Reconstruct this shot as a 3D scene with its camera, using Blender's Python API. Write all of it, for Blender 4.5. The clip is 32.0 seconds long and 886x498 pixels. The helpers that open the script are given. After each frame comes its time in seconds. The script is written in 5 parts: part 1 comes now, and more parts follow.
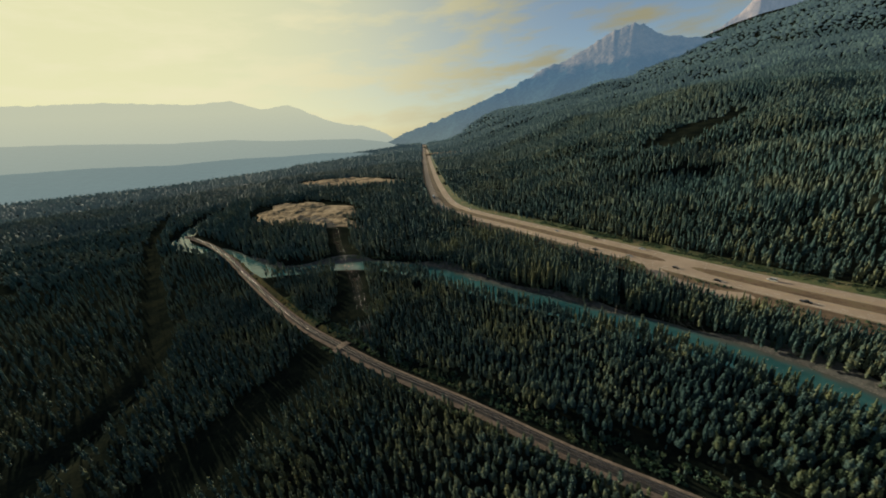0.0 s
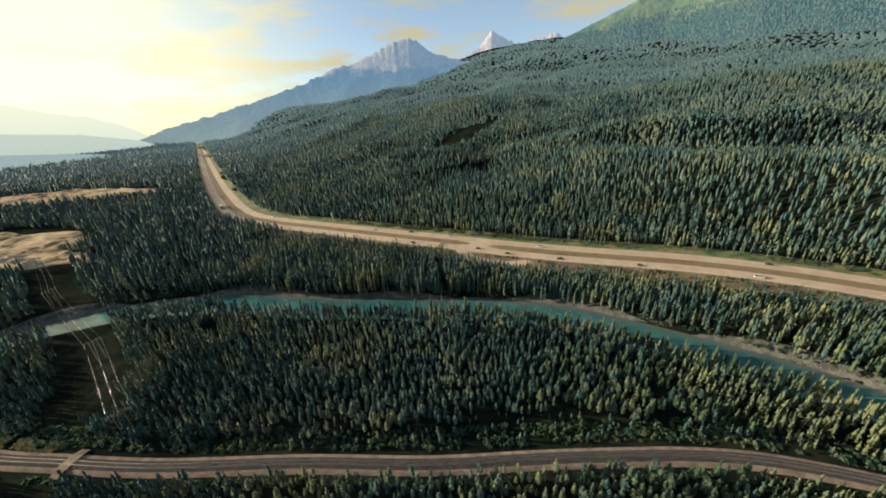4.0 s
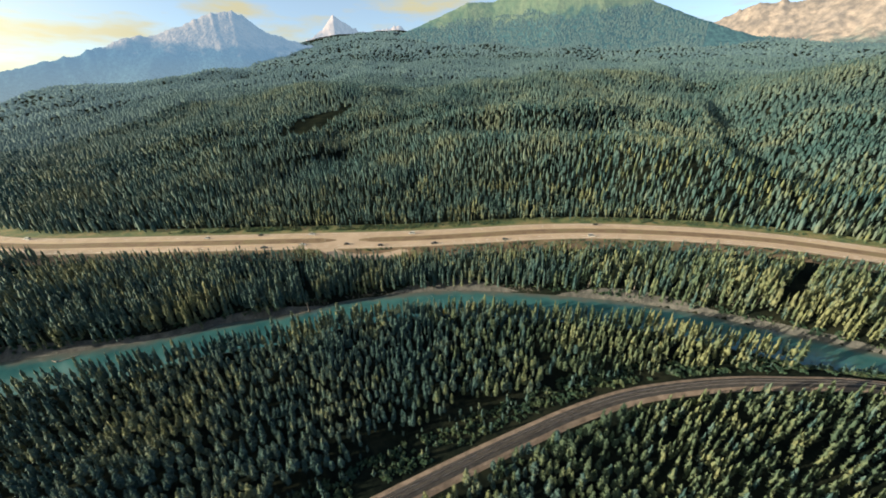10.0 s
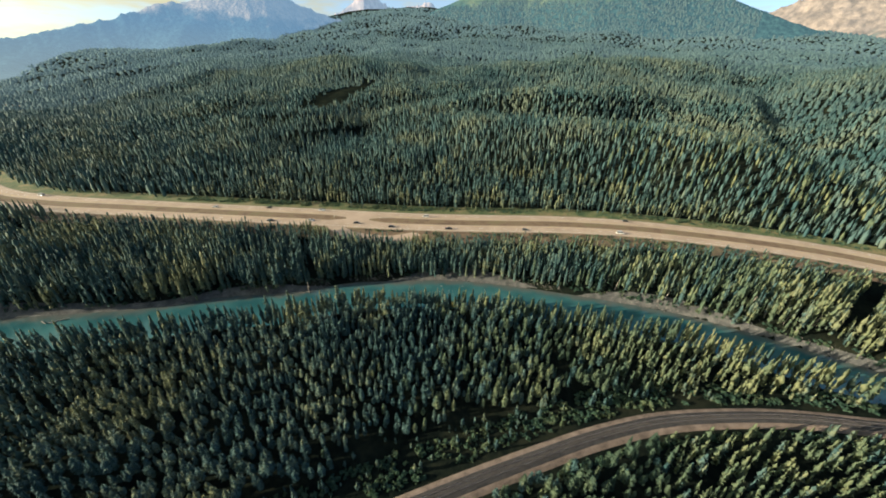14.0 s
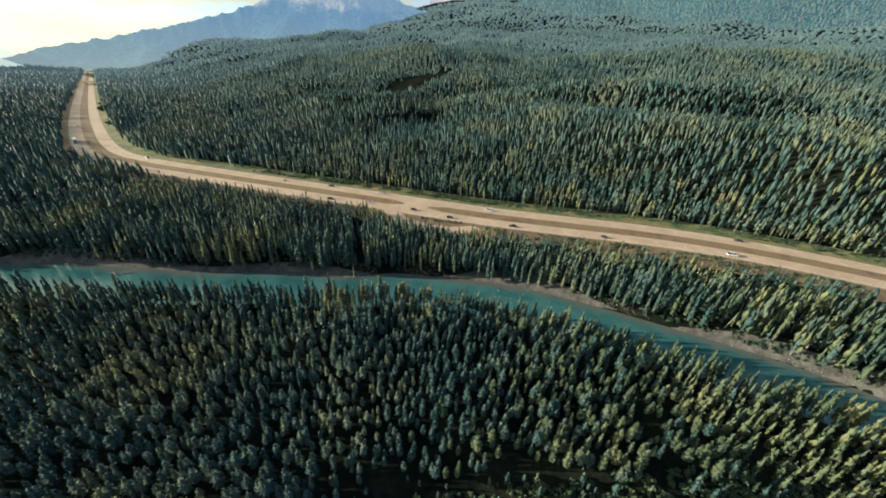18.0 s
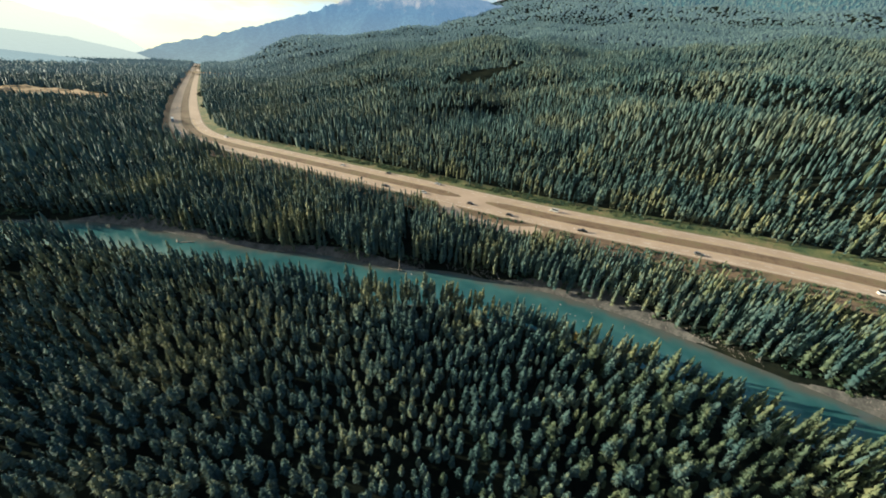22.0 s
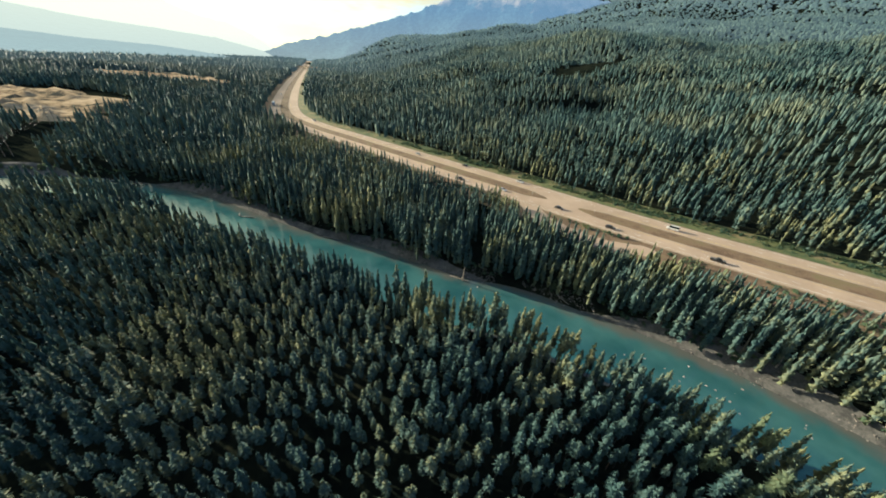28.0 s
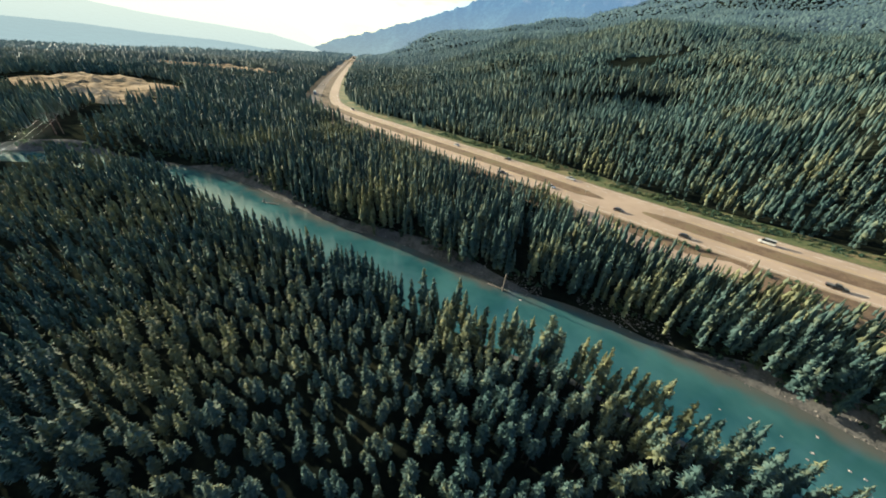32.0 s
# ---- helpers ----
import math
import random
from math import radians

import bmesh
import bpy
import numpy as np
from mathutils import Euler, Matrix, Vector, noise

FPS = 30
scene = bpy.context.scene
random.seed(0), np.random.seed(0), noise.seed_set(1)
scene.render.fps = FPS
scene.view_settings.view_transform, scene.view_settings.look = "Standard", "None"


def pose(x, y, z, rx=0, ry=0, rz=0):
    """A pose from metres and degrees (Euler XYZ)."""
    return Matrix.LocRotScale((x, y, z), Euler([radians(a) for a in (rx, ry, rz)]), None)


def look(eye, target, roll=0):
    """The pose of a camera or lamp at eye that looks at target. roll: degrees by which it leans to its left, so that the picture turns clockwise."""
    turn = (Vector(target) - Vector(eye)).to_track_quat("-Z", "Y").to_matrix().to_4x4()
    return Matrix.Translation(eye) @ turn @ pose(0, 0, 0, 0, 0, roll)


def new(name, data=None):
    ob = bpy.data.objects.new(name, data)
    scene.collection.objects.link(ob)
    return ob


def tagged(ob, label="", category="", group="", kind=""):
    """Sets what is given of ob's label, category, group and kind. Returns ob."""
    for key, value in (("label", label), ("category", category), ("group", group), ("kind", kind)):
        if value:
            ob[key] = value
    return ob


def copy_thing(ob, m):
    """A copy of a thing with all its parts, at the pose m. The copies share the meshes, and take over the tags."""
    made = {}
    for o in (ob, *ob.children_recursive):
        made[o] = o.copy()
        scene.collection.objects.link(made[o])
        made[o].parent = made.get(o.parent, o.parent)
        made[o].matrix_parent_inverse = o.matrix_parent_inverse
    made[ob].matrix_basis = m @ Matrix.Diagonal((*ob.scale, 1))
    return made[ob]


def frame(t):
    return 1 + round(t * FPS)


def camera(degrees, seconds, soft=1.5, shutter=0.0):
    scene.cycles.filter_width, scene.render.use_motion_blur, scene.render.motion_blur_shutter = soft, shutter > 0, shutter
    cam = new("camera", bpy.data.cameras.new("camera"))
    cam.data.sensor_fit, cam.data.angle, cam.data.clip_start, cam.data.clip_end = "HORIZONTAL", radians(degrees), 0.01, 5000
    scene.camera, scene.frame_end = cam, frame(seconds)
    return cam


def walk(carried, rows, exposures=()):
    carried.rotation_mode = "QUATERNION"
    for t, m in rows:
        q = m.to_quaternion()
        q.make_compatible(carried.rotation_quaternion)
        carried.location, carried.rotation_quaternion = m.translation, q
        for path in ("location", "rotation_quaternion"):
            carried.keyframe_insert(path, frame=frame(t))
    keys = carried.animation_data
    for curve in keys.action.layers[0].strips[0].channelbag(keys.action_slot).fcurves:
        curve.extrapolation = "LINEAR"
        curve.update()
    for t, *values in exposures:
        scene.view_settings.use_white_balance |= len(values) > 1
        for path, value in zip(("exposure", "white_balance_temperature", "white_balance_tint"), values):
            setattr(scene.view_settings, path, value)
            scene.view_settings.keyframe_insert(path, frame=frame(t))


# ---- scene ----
# Flight path: seconds, place (x, y, z), heading to the left of +y, tilt, lean.
LENS = 108.15
PATH = [
    (0.0, 137.22, -64.39, 123.63, 64.936, -20.449, -6.009),
    (0.5, 133.53, -63.33, 123.32, 59.445, -20.611, -7.423),
    (1.0, 131.09, -61.91, 122.87, 54.322, -20.974, -7.800),
    (1.5, 129.11, -60.34, 122.34, 49.466, -21.321, -7.517),
    (2.0, 127.71, -58.66, 121.39, 44.955, -21.521, -6.639),
    (2.5, 126.73, -56.65, 120.75, 40.925, -21.845, -5.580),
    (3.0, 125.81, -54.88, 119.83, 37.282, -22.248, -4.295),
    (3.5, 124.67, -53.03, 118.74, 34.288, -22.618, -3.458),
    (5.5, 119.56, -46.04, 116.31, 23.890, -22.688, -4.077),
    (6.0, 118.65, -43.41, 115.20, 21.480, -22.564, -4.357),
    (6.5, 117.84, -40.86, 114.02, 18.967, -22.567, -4.502),
    (7.0, 117.60, -38.50, 113.04, 16.390, -22.655, -4.668),
    (7.5, 117.53, -36.45, 112.01, 13.983, -22.961, -4.500),
    (8.0, 117.60, -34.48, 111.07, 12.044, -23.444, -4.062),
    (8.5, 117.63, -32.84, 110.32, 10.380, -23.966, -3.370),
    (9.0, 117.74, -31.85, 109.27, 8.903, -24.410, -2.575),
    (9.5, 117.86, -32.11, 108.47, 7.988, -24.636, -1.878),
    (10.0, 118.04, -31.76, 107.82, 7.454, -24.934, -1.409),
    (10.5, 117.92, -30.65, 106.86, 7.184, -25.251, -1.005),
    (11.0, 117.57, -28.64, 105.96, 7.023, -25.674, -0.741),
    (11.5, 117.48, -26.65, 104.88, 7.182, -25.933, -0.557),
    (12.0, 117.07, -24.32, 104.49, 7.421, -26.451, -0.128),
    (12.5, 116.88, -22.23, 103.75, 7.889, -26.793, 0.253),
    (13.0, 116.62, -20.38, 102.73, 8.472, -27.064, 0.733),
    (13.5, 116.65, -18.99, 101.80, 9.313, -27.202, 1.142),
    (15.5, 115.67, -9.64, 97.21, 14.179, -27.999, 2.639),
    (16.0, 114.63, -6.62, 95.82, 15.743, -28.141, 2.857),
    (16.5, 113.99, -3.83, 94.94, 17.472, -28.328, 3.318),
    (17.0, 113.10, -1.46, 93.82, 19.104, -28.504, 3.257),
    (17.5, 112.04, 0.41, 92.36, 20.516, -28.595, 3.189),
    (18.0, 111.05, 1.81, 90.84, 21.764, -28.665, 3.004),
    (18.5, 110.05, 3.55, 89.82, 22.983, -28.898, 2.937),
    (19.0, 108.71, 5.34, 89.12, 24.229, -29.330, 2.846),
    (19.5, 108.20, 7.48, 88.50, 25.619, -29.667, 2.841),
    (20.0, 107.29, 9.42, 87.45, 26.948, -29.961, 2.849),
    (20.5, 106.00, 11.07, 85.95, 28.189, -29.953, 2.957),
    (21.0, 105.00, 12.56, 84.66, 29.506, -29.830, 3.448),
    (21.5, 104.34, 13.95, 82.88, 30.911, -29.724, 3.137),
    (22.0, 103.16, 14.94, 82.09, 32.080, -29.579, 3.649),
    (22.5, 102.01, 16.59, 81.26, 33.442, -29.676, 3.759),
    (23.0, 101.07, 18.36, 80.17, 34.983, -29.705, 3.919),
    (23.5, 99.27, 19.57, 78.55, 35.825, -29.506, 4.104),
    (24.0, 98.03, 21.49, 77.59, 37.103, -29.618, 3.940),
    (24.5, 96.69, 23.32, 76.54, 38.385, -29.683, 3.879),
    (25.0, 95.37, 25.06, 75.75, 39.586, -29.813, 3.969),
    (25.5, 93.83, 26.69, 74.55, 40.626, -29.847, 3.932),
    (27.5, 87.26, 33.45, 69.76, 44.773, -30.160, 4.047),
    (28.0, 85.53, 34.93, 69.06, 45.761, -30.264, 4.216),
    (28.5, 83.30, 35.52, 68.41, 46.272, -30.411, 4.757),
    (29.0, 81.97, 36.90, 67.42, 47.380, -30.354, 4.589),
    (29.5, 79.53, 38.33, 65.95, 47.913, -30.486, 4.901),
    (30.0, 77.78, 40.01, 64.65, 48.879, -30.584, 4.937),
    (30.5, 76.71, 41.03, 63.74, 49.805, -30.600, 4.533),
    (31.0, 75.16, 42.37, 62.50, 50.585, -30.744, 4.548),
    (31.5, 73.87, 43.66, 61.47, 51.464, -30.889, 4.434),
    (32.0, 72.45, 44.77, 60.68, 52.278, -31.123, 4.355),
]


def heading(x, y, z, yaw, pitch, roll):
    a, b = radians(yaw), radians(pitch)
    way = Vector((-math.sin(a) * math.cos(b), math.cos(a) * math.cos(b), math.sin(b)))
    eye = Vector((x, y, z))
    return look(eye, eye + way * 100, roll)


cam = camera(LENS, 32.0, soft=1.85)
walk(cam, [(row[0], heading(*row[1:])) for row in PATH],
     exposures=[(0.0, 0.5, 5550, 4), (1.5, 0.9, 5500, 5), (3.5, 1.32, 5600, 6), (6.0, 1.6, 5650, 6), (11.0, 1.64, 5550, 6), (16.0, 1.6, 5350, 5), (25.0, 1.64, 5350, 5), (32.0, 1.78, 5400, 5)])

# ---- world and sun ----
SUN_AZ, SUN_EL = 112.0, 14.5  # degrees to the left of +y, degrees up
sun_way = Vector((-math.sin(radians(SUN_AZ)) * math.cos(radians(SUN_EL)), math.cos(radians(SUN_AZ)) * math.cos(radians(SUN_EL)), math.sin(radians(SUN_EL))))
world = bpy.data.worlds.new("sky_world")
scene.world = world
world.use_nodes = True
wn, wl = world.node_tree.nodes, world.node_tree.links
wn.clear()
w_out = wn.new("ShaderNodeOutputWorld")
w_bg = wn.new("ShaderNodeBackground")
w_sky = wn.new("ShaderNodeTexSky")
w_sky.sky_type = 'NISHITA'
w_sky.sun_disc = False
w_sky.sun_elevation = radians(SUN_EL)
w_sky.sun_rotation = radians(-SUN_AZ)
w_sky.altitude = 1400
w_sky.air_density, w_sky.dust_density, w_sky.ozone_density = 1.0, 3.0, 1.0
w_bg.inputs["Strength"].default_value = 0.08
# broken cloud streaks, whiter and warmer than the clear sky
w_tc = wn.new("ShaderNodeTexCoord")
w_map = wn.new("ShaderNodeMapping")
w_map.inputs["Scale"].default_value = (1.6, 1.6, 7.0)
w_noise = wn.new("ShaderNodeTexNoise")
w_noise.inputs["Scale"].default_value = 2.5
w_noise.inputs["Detail"].default_value = 8
w_noise.inputs["Roughness"].default_value = 0.58
w_ramp = wn.new("ShaderNodeValToRGB")
w_ramp.color_ramp.elements[0].position, w_ramp.color_ramp.elements[1].position = 0.44, 0.60
w_mix = wn.new("ShaderNodeMix")
w_mix.data_type = 'RGBA'
w_over = wn.new("ShaderNodeMix")
w_over.data_type = 'RGBA'
# towards the sun the hazy air itself turns cream and bright
w_dot = wn.new("ShaderNodeVectorMath")
w_dot.operation = 'DOT_PRODUCT'
w_dot.inputs[1].default_value = sun_way
w_glow = wn.new("ShaderNodeMapRange")
w_glow.interpolation_type = 'SMOOTHSTEP'
w_glow.inputs["From Min"].default_value, w_glow.inputs["From Max"].default_value = 0.3, 1.05
w_amp = wn.new("ShaderNodeMath")
w_amp.operation = 'MULTIPLY_ADD'
w_amp.inputs[1].default_value, w_amp.inputs[2].default_value = 0.8, 0.47
w_cloud = wn.new("ShaderNodeVectorMath")
w_cloud.operation = 'SCALE'
w_cloud.inputs[0].default_value = (5.8, 5.0, 2.5)
w_mul = wn.new("ShaderNodeMath")
w_mul.operation = 'MULTIPLY_ADD'
w_mul.inputs[1].default_value, w_mul.inputs[2].default_value = 0.72, 0.26
w_puff = wn.new("ShaderNodeVectorMath")
w_puff.operation = 'SCALE'
w_puff.inputs[0].default_value = (6.6, 5.5, 3.1)
wl.new(w_tc.outputs["Generated"], w_map.inputs["Vector"])
wl.new(w_map.outputs["Vector"], w_noise.inputs["Vector"])
wl.new(w_noise.outputs["Fac"], w_ramp.inputs["Fac"])
wl.new(w_ramp.outputs["Color"], w_mul.inputs[0])
wl.new(w_tc.outputs["Generated"], w_dot.inputs[0])
wl.new(w_dot.outputs["Value"], w_glow.inputs["Value"])
wl.new(w_glow.outputs["Result"], w_amp.inputs[0])
wl.new(w_amp.outputs["Value"], w_cloud.inputs["Scale"])
wl.new(w_cloud.outputs["Vector"], w_mix.inputs["B"])
w_sep = wn.new("ShaderNodeSeparateXYZ")  # the clouds lie low; overhead the sky is clear
w_high = wn.new("ShaderNodeMapRange")
w_high.interpolation_type = 'SMOOTHSTEP'
w_high.inputs["From Min"].default_value, w_high.inputs["From Max"].default_value = 0.3, 0.65
w_high.inputs["To Min"].default_value, w_high.inputs["To Max"].default_value = 1.0, 0.05
w_lowc = wn.new("ShaderNodeMath")
w_lowc.operation = 'MULTIPLY'
wl.new(w_tc.outputs["Generated"], w_sep.inputs["Vector"])
wl.new(w_sep.outputs["Z"], w_high.inputs["Value"])
wl.new(w_mul.outputs["Value"], w_lowc.inputs[0])
wl.new(w_high.outputs["Result"], w_lowc.inputs[1])
wl.new(w_glow.outputs["Result"], w_mix.inputs["Factor"])
wl.new(w_amp.outputs["Value"], w_puff.inputs["Scale"])
wl.new(w_lowc.outputs["Value"], w_over.inputs["Factor"])
wl.new(w_mix.outputs["Result"], w_over.inputs["A"])
wl.new(w_puff.outputs["Vector"], w_over.inputs["B"])
wl.new(w_sky.outputs["Color"], w_mix.inputs["A"])
wl.new(w_over.outputs["Result"], w_bg.inputs["Color"])
wl.new(w_bg.outputs["Background"], w_out.inputs["Surface"])

sun = new("sun", bpy.data.lights.new("sun", 'SUN'))
sun.data.energy, sun.data.angle, sun.data.color = 5.0, radians(0.6), (1.0, 0.78, 0.5)
sun.matrix_world = look(sun_way * 900, (0, 0, 0))

# ---- materials ----
def material(name, colours, scale=1.0, rough=0.9, bump=0.0, bump_scale=8.0, fine=None, island=0.0, spec=0.3, metallic=0.0, contrast=(0.35, 0.65)):
    """A surface whose colour runs over the given stops by world-size noise, with finer noise, relief and chance by piece."""
    m = bpy.data.materials.new(name)
    m.use_nodes = True
    n, l = m.node_tree.nodes, m.node_tree.links
    b = n["Principled BSDF"]
    b.inputs["Roughness"].default_value = rough
    b.inputs["Metallic"].default_value = metallic
    b.inputs["Specular IOR Level"].default_value = spec
    geo = n.new("ShaderNodeNewGeometry")
    t = n.new("ShaderNodeTexNoise")
    t.inputs["Scale"].default_value = scale
    t.inputs["Detail"].default_value = 6
    t.inputs["Roughness"].default_value = 0.6
    l.new(geo.outputs["Position"], t.inputs["Vector"])
    fac = t.outputs["Fac"]
    if fine:
        t2 = n.new("ShaderNodeTexNoise")
        t2.inputs["Scale"].default_value = fine
        t2.inputs["Detail"].default_value = 4
        l.new(geo.outputs["Position"], t2.inputs["Vector"])
        mx = n.new("ShaderNodeMath")
        mx.operation = 'MULTIPLY_ADD'
        mx.inputs[1].default_value, mx.inputs[2].default_value = 0.45, -0.22
        l.new(t2.outputs["Fac"], mx.inputs[0])
        ad = n.new("ShaderNodeMath")
        l.new(fac, ad.inputs[0])
        l.new(mx.outputs[0], ad.inputs[1])
        fac = ad.outputs[0]
    if island:
        mi = n.new("ShaderNodeMath")
        mi.operation = 'MULTIPLY_ADD'
        mi.inputs[1].default_value, mi.inputs[2].default_value = island, -island / 2
        l.new(geo.outputs["Random Per Island"], mi.inputs[0])
        ai = n.new("ShaderNodeMath")
        l.new(fac, ai.inputs[0])
        l.new(mi.outputs[0], ai.inputs[1])
        fac = ai.outputs[0]
    r = n.new("ShaderNodeValToRGB")
    while len(r.color_ramp.elements) < len(colours):
        r.color_ramp.elements.new(0.5)
    for k, c in enumerate(colours):
        e = r.color_ramp.elements[k]
        e.position = contrast[0] + (contrast[1] - contrast[0]) * k / max(1, len(colours) - 1)
        e.color = (*c, 1)
    l.new(fac, r.inputs["Fac"])
    l.new(r.outputs["Color"], b.inputs["Base Color"])
    if bump:
        tb = n.new("ShaderNodeTexNoise")
        tb.inputs["Scale"].default_value = bump_scale
        tb.inputs["Detail"].default_value = 5
        l.new(geo.outputs["Position"], tb.inputs["Vector"])
        bp = n.new("ShaderNodeBump")
        bp.inputs["Strength"].default_value = bump
        bp.inputs["Distance"].default_value = 0.3
        l.new(tb.outputs["Fac"], bp.inputs["Height"])
        l.new(bp.outputs["Normal"], b.inputs["Normal"])
    return m


def needles(name, colours, scale, fine, through_light):
    """Needle sprays: part of the light passes through them, so that they glow against the sun."""
    m = material(name, colours, scale, 0.7, 0.9, 2.4, fine=fine, island=0.13, spec=0.1)
    n, l = m.node_tree.nodes, m.node_tree.links
    b = n["Principled BSDF"]
    tr = n.new("ShaderNodeBsdfTranslucent")
    br = n.new("ShaderNodeMix")
    br.data_type, br.blend_type = 'RGBA', 'MULTIPLY'
    br.inputs["Factor"].default_value = 1.0
    br.inputs["B"].default_value = (1.9, 1.8, 1.4, 1)
    l.new(b.inputs["Base Color"].links[0].from_socket, br.inputs["A"])
    l.new(br.outputs["Result"], tr.inputs["Color"])
    mx = n.new("ShaderNodeMixShader")
    mx.inputs["Fac"].default_value = through_light
    l.new(b.outputs["BSDF"], mx.inputs[1])
    l.new(tr.outputs["BSDF"], mx.inputs[2])
    l.new(mx.outputs["Shader"], n["Material Output"].inputs["Surface"])
    return m


# floor is near black: the shade under the trees is put into its colour
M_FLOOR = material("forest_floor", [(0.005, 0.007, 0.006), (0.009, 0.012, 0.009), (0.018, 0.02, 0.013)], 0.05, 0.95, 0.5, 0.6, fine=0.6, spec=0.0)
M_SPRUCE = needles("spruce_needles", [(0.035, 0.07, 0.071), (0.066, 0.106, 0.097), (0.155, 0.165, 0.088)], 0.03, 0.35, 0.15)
# farther copies of the needles: distance haze mixed into bluer base colours
M_SPRUCE_FAR = needles("spruce_needles_far_hazed", [(0.042, 0.085, 0.088), (0.074, 0.12, 0.113), (0.13, 0.155, 0.11)], 0.012, 0.08, 0.2)
M_WOODS_DISTANT = needles("distant_spruce_needles_hazed", [(0.048, 0.09, 0.094), (0.082, 0.125, 0.118), (0.12, 0.15, 0.112)], 0.004, 0.03, 0.25)
M_WOODS_BACKDROP = []  # woods kilometres off, with distance haze painted as growing emission
for haze_glow in (0.03, 0.055, 0.08):
    far = needles("haze_glow_spruce_needles", [(0.05, 0.09, 0.088), (0.08, 0.12, 0.105)], 0.004, 0.03, 0.25)
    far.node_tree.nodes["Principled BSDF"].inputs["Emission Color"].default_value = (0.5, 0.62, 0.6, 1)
    far.node_tree.nodes["Principled BSDF"].inputs["Emission Strength"].default_value = haze_glow
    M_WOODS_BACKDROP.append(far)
M_PINE = needles("yellow_green_pine_needles", [(0.05, 0.078, 0.054), (0.09, 0.118, 0.07), (0.16, 0.172, 0.086)], 0.03, 0.35, 0.18)
M_BARK = material("spruce_bark", [(0.025, 0.02, 0.017), (0.06, 0.05, 0.043)], 3.0, 0.95, 0.6, 12)
M_ASPHALT = material("sun_bleached_asphalt", [(0.305, 0.23, 0.162), (0.39, 0.297, 0.214)], 0.08, 0.85, 0.2, 14, fine=2.0)
M_SHOULDER = material("gravel_shoulder", [(0.22, 0.17, 0.12), (0.33, 0.27, 0.19)], 0.4, 0.95, 0.4, 6, fine=3.0)
M_MEDIAN = material("dry_median_grass", [(0.10, 0.066, 0.04), (0.165, 0.112, 0.066), (0.15, 0.12, 0.06)], 0.12, 0.95, 0.6, 3, fine=1.2)
M_VERGE = material("green_verge", [(0.05, 0.078, 0.03), (0.1, 0.112, 0.042), (0.18, 0.145, 0.07)], 0.09, 0.95, 0.6, 2.5, fine=0.9)
M_PAINT = material("worn_road_paint", [(0.55, 0.53, 0.47), (0.72, 0.7, 0.64)], 0.6, 0.7)
M_PAINT_Y = material("worn_yellow_road_paint", [(0.55, 0.40, 0.10), (0.65, 0.5, 0.18)], 0.6, 0.7)
M_BALLAST = material("track_ballast", [(0.036, 0.035, 0.035), (0.066, 0.062, 0.06)], 0.5, 0.95, 0.7, 9, fine=4.0, spec=0.0)
M_TRACKSIDE = material("brown_gravel_verge", [(0.12, 0.094, 0.076), (0.22, 0.17, 0.135)], 0.3, 0.95, 0.6, 5, fine=2.0, spec=0.0)
M_GRAVEL = material("river_gravel", [(0.055, 0.056, 0.054), (0.125, 0.122, 0.112)], 0.25, 0.95, 0.7, 4, fine=1.6, spec=0.05)
M_PIT = material("bare_quarry_gravel", [(0.05, 0.052, 0.045), (0.24, 0.185, 0.12), (0.32, 0.25, 0.16), (0.42, 0.33, 0.22)], 0.03, 0.95, 0.6, 0.5, fine=0.12, spec=0.0)

# ---- plan ----
def curve_points(pts, step):
    """A smooth line through the given corners (Catmull-Rom), with a point about every step metres."""
    p = [np.array(q, float) for q in pts]
    p = [2 * p[0] - p[1]] + p + [2 * p[-1] - p[-2]]
    out = []
    for a, b, c, d in zip(p, p[1:], p[2:], p[3:]):
        n = max(1, int(np.linalg.norm(c - b) / step))
        for k in range(n):
            t = k / n
            out.append(0.5 * (2 * b + (c - a) * t + (2 * a - 5 * b + 4 * c - d) * t * t + (3 * b - a - 3 * c + d) * t ** 3))
    out.append(p[-2])
    return np.array(out)


def line_distance(x, y, line):
    """Distance to a line, the place along it in metres, and the side (positive: to the left of its way)."""
    x, y = np.asarray(x, float), np.asarray(y, float)
    best = np.full(x.shape, 1e9)
    side = np.zeros(x.shape)
    along = np.zeros(x.shape)
    run = 0.0
    for (ax, ay), (bx, by) in zip(line[:-1], line[1:]):
        dx, dy = bx - ax, by - ay
        L2 = dx * dx + dy * dy
        t = np.clip(((x - ax) * dx + (y - ay) * dy) / L2, 0, 1)
        d = np.hypot(x - ax - t * dx, y - ay - t * dy)
        s = np.sign(dx * (y - ay) - dy * (x - ax))
        m = d < best
        best = np.where(m, d, best)
        side = np.where(m, s, side)
        along = np.where(m, run + t * math.sqrt(L2), along)
        run += math.sqrt(L2)
    return best, along, side


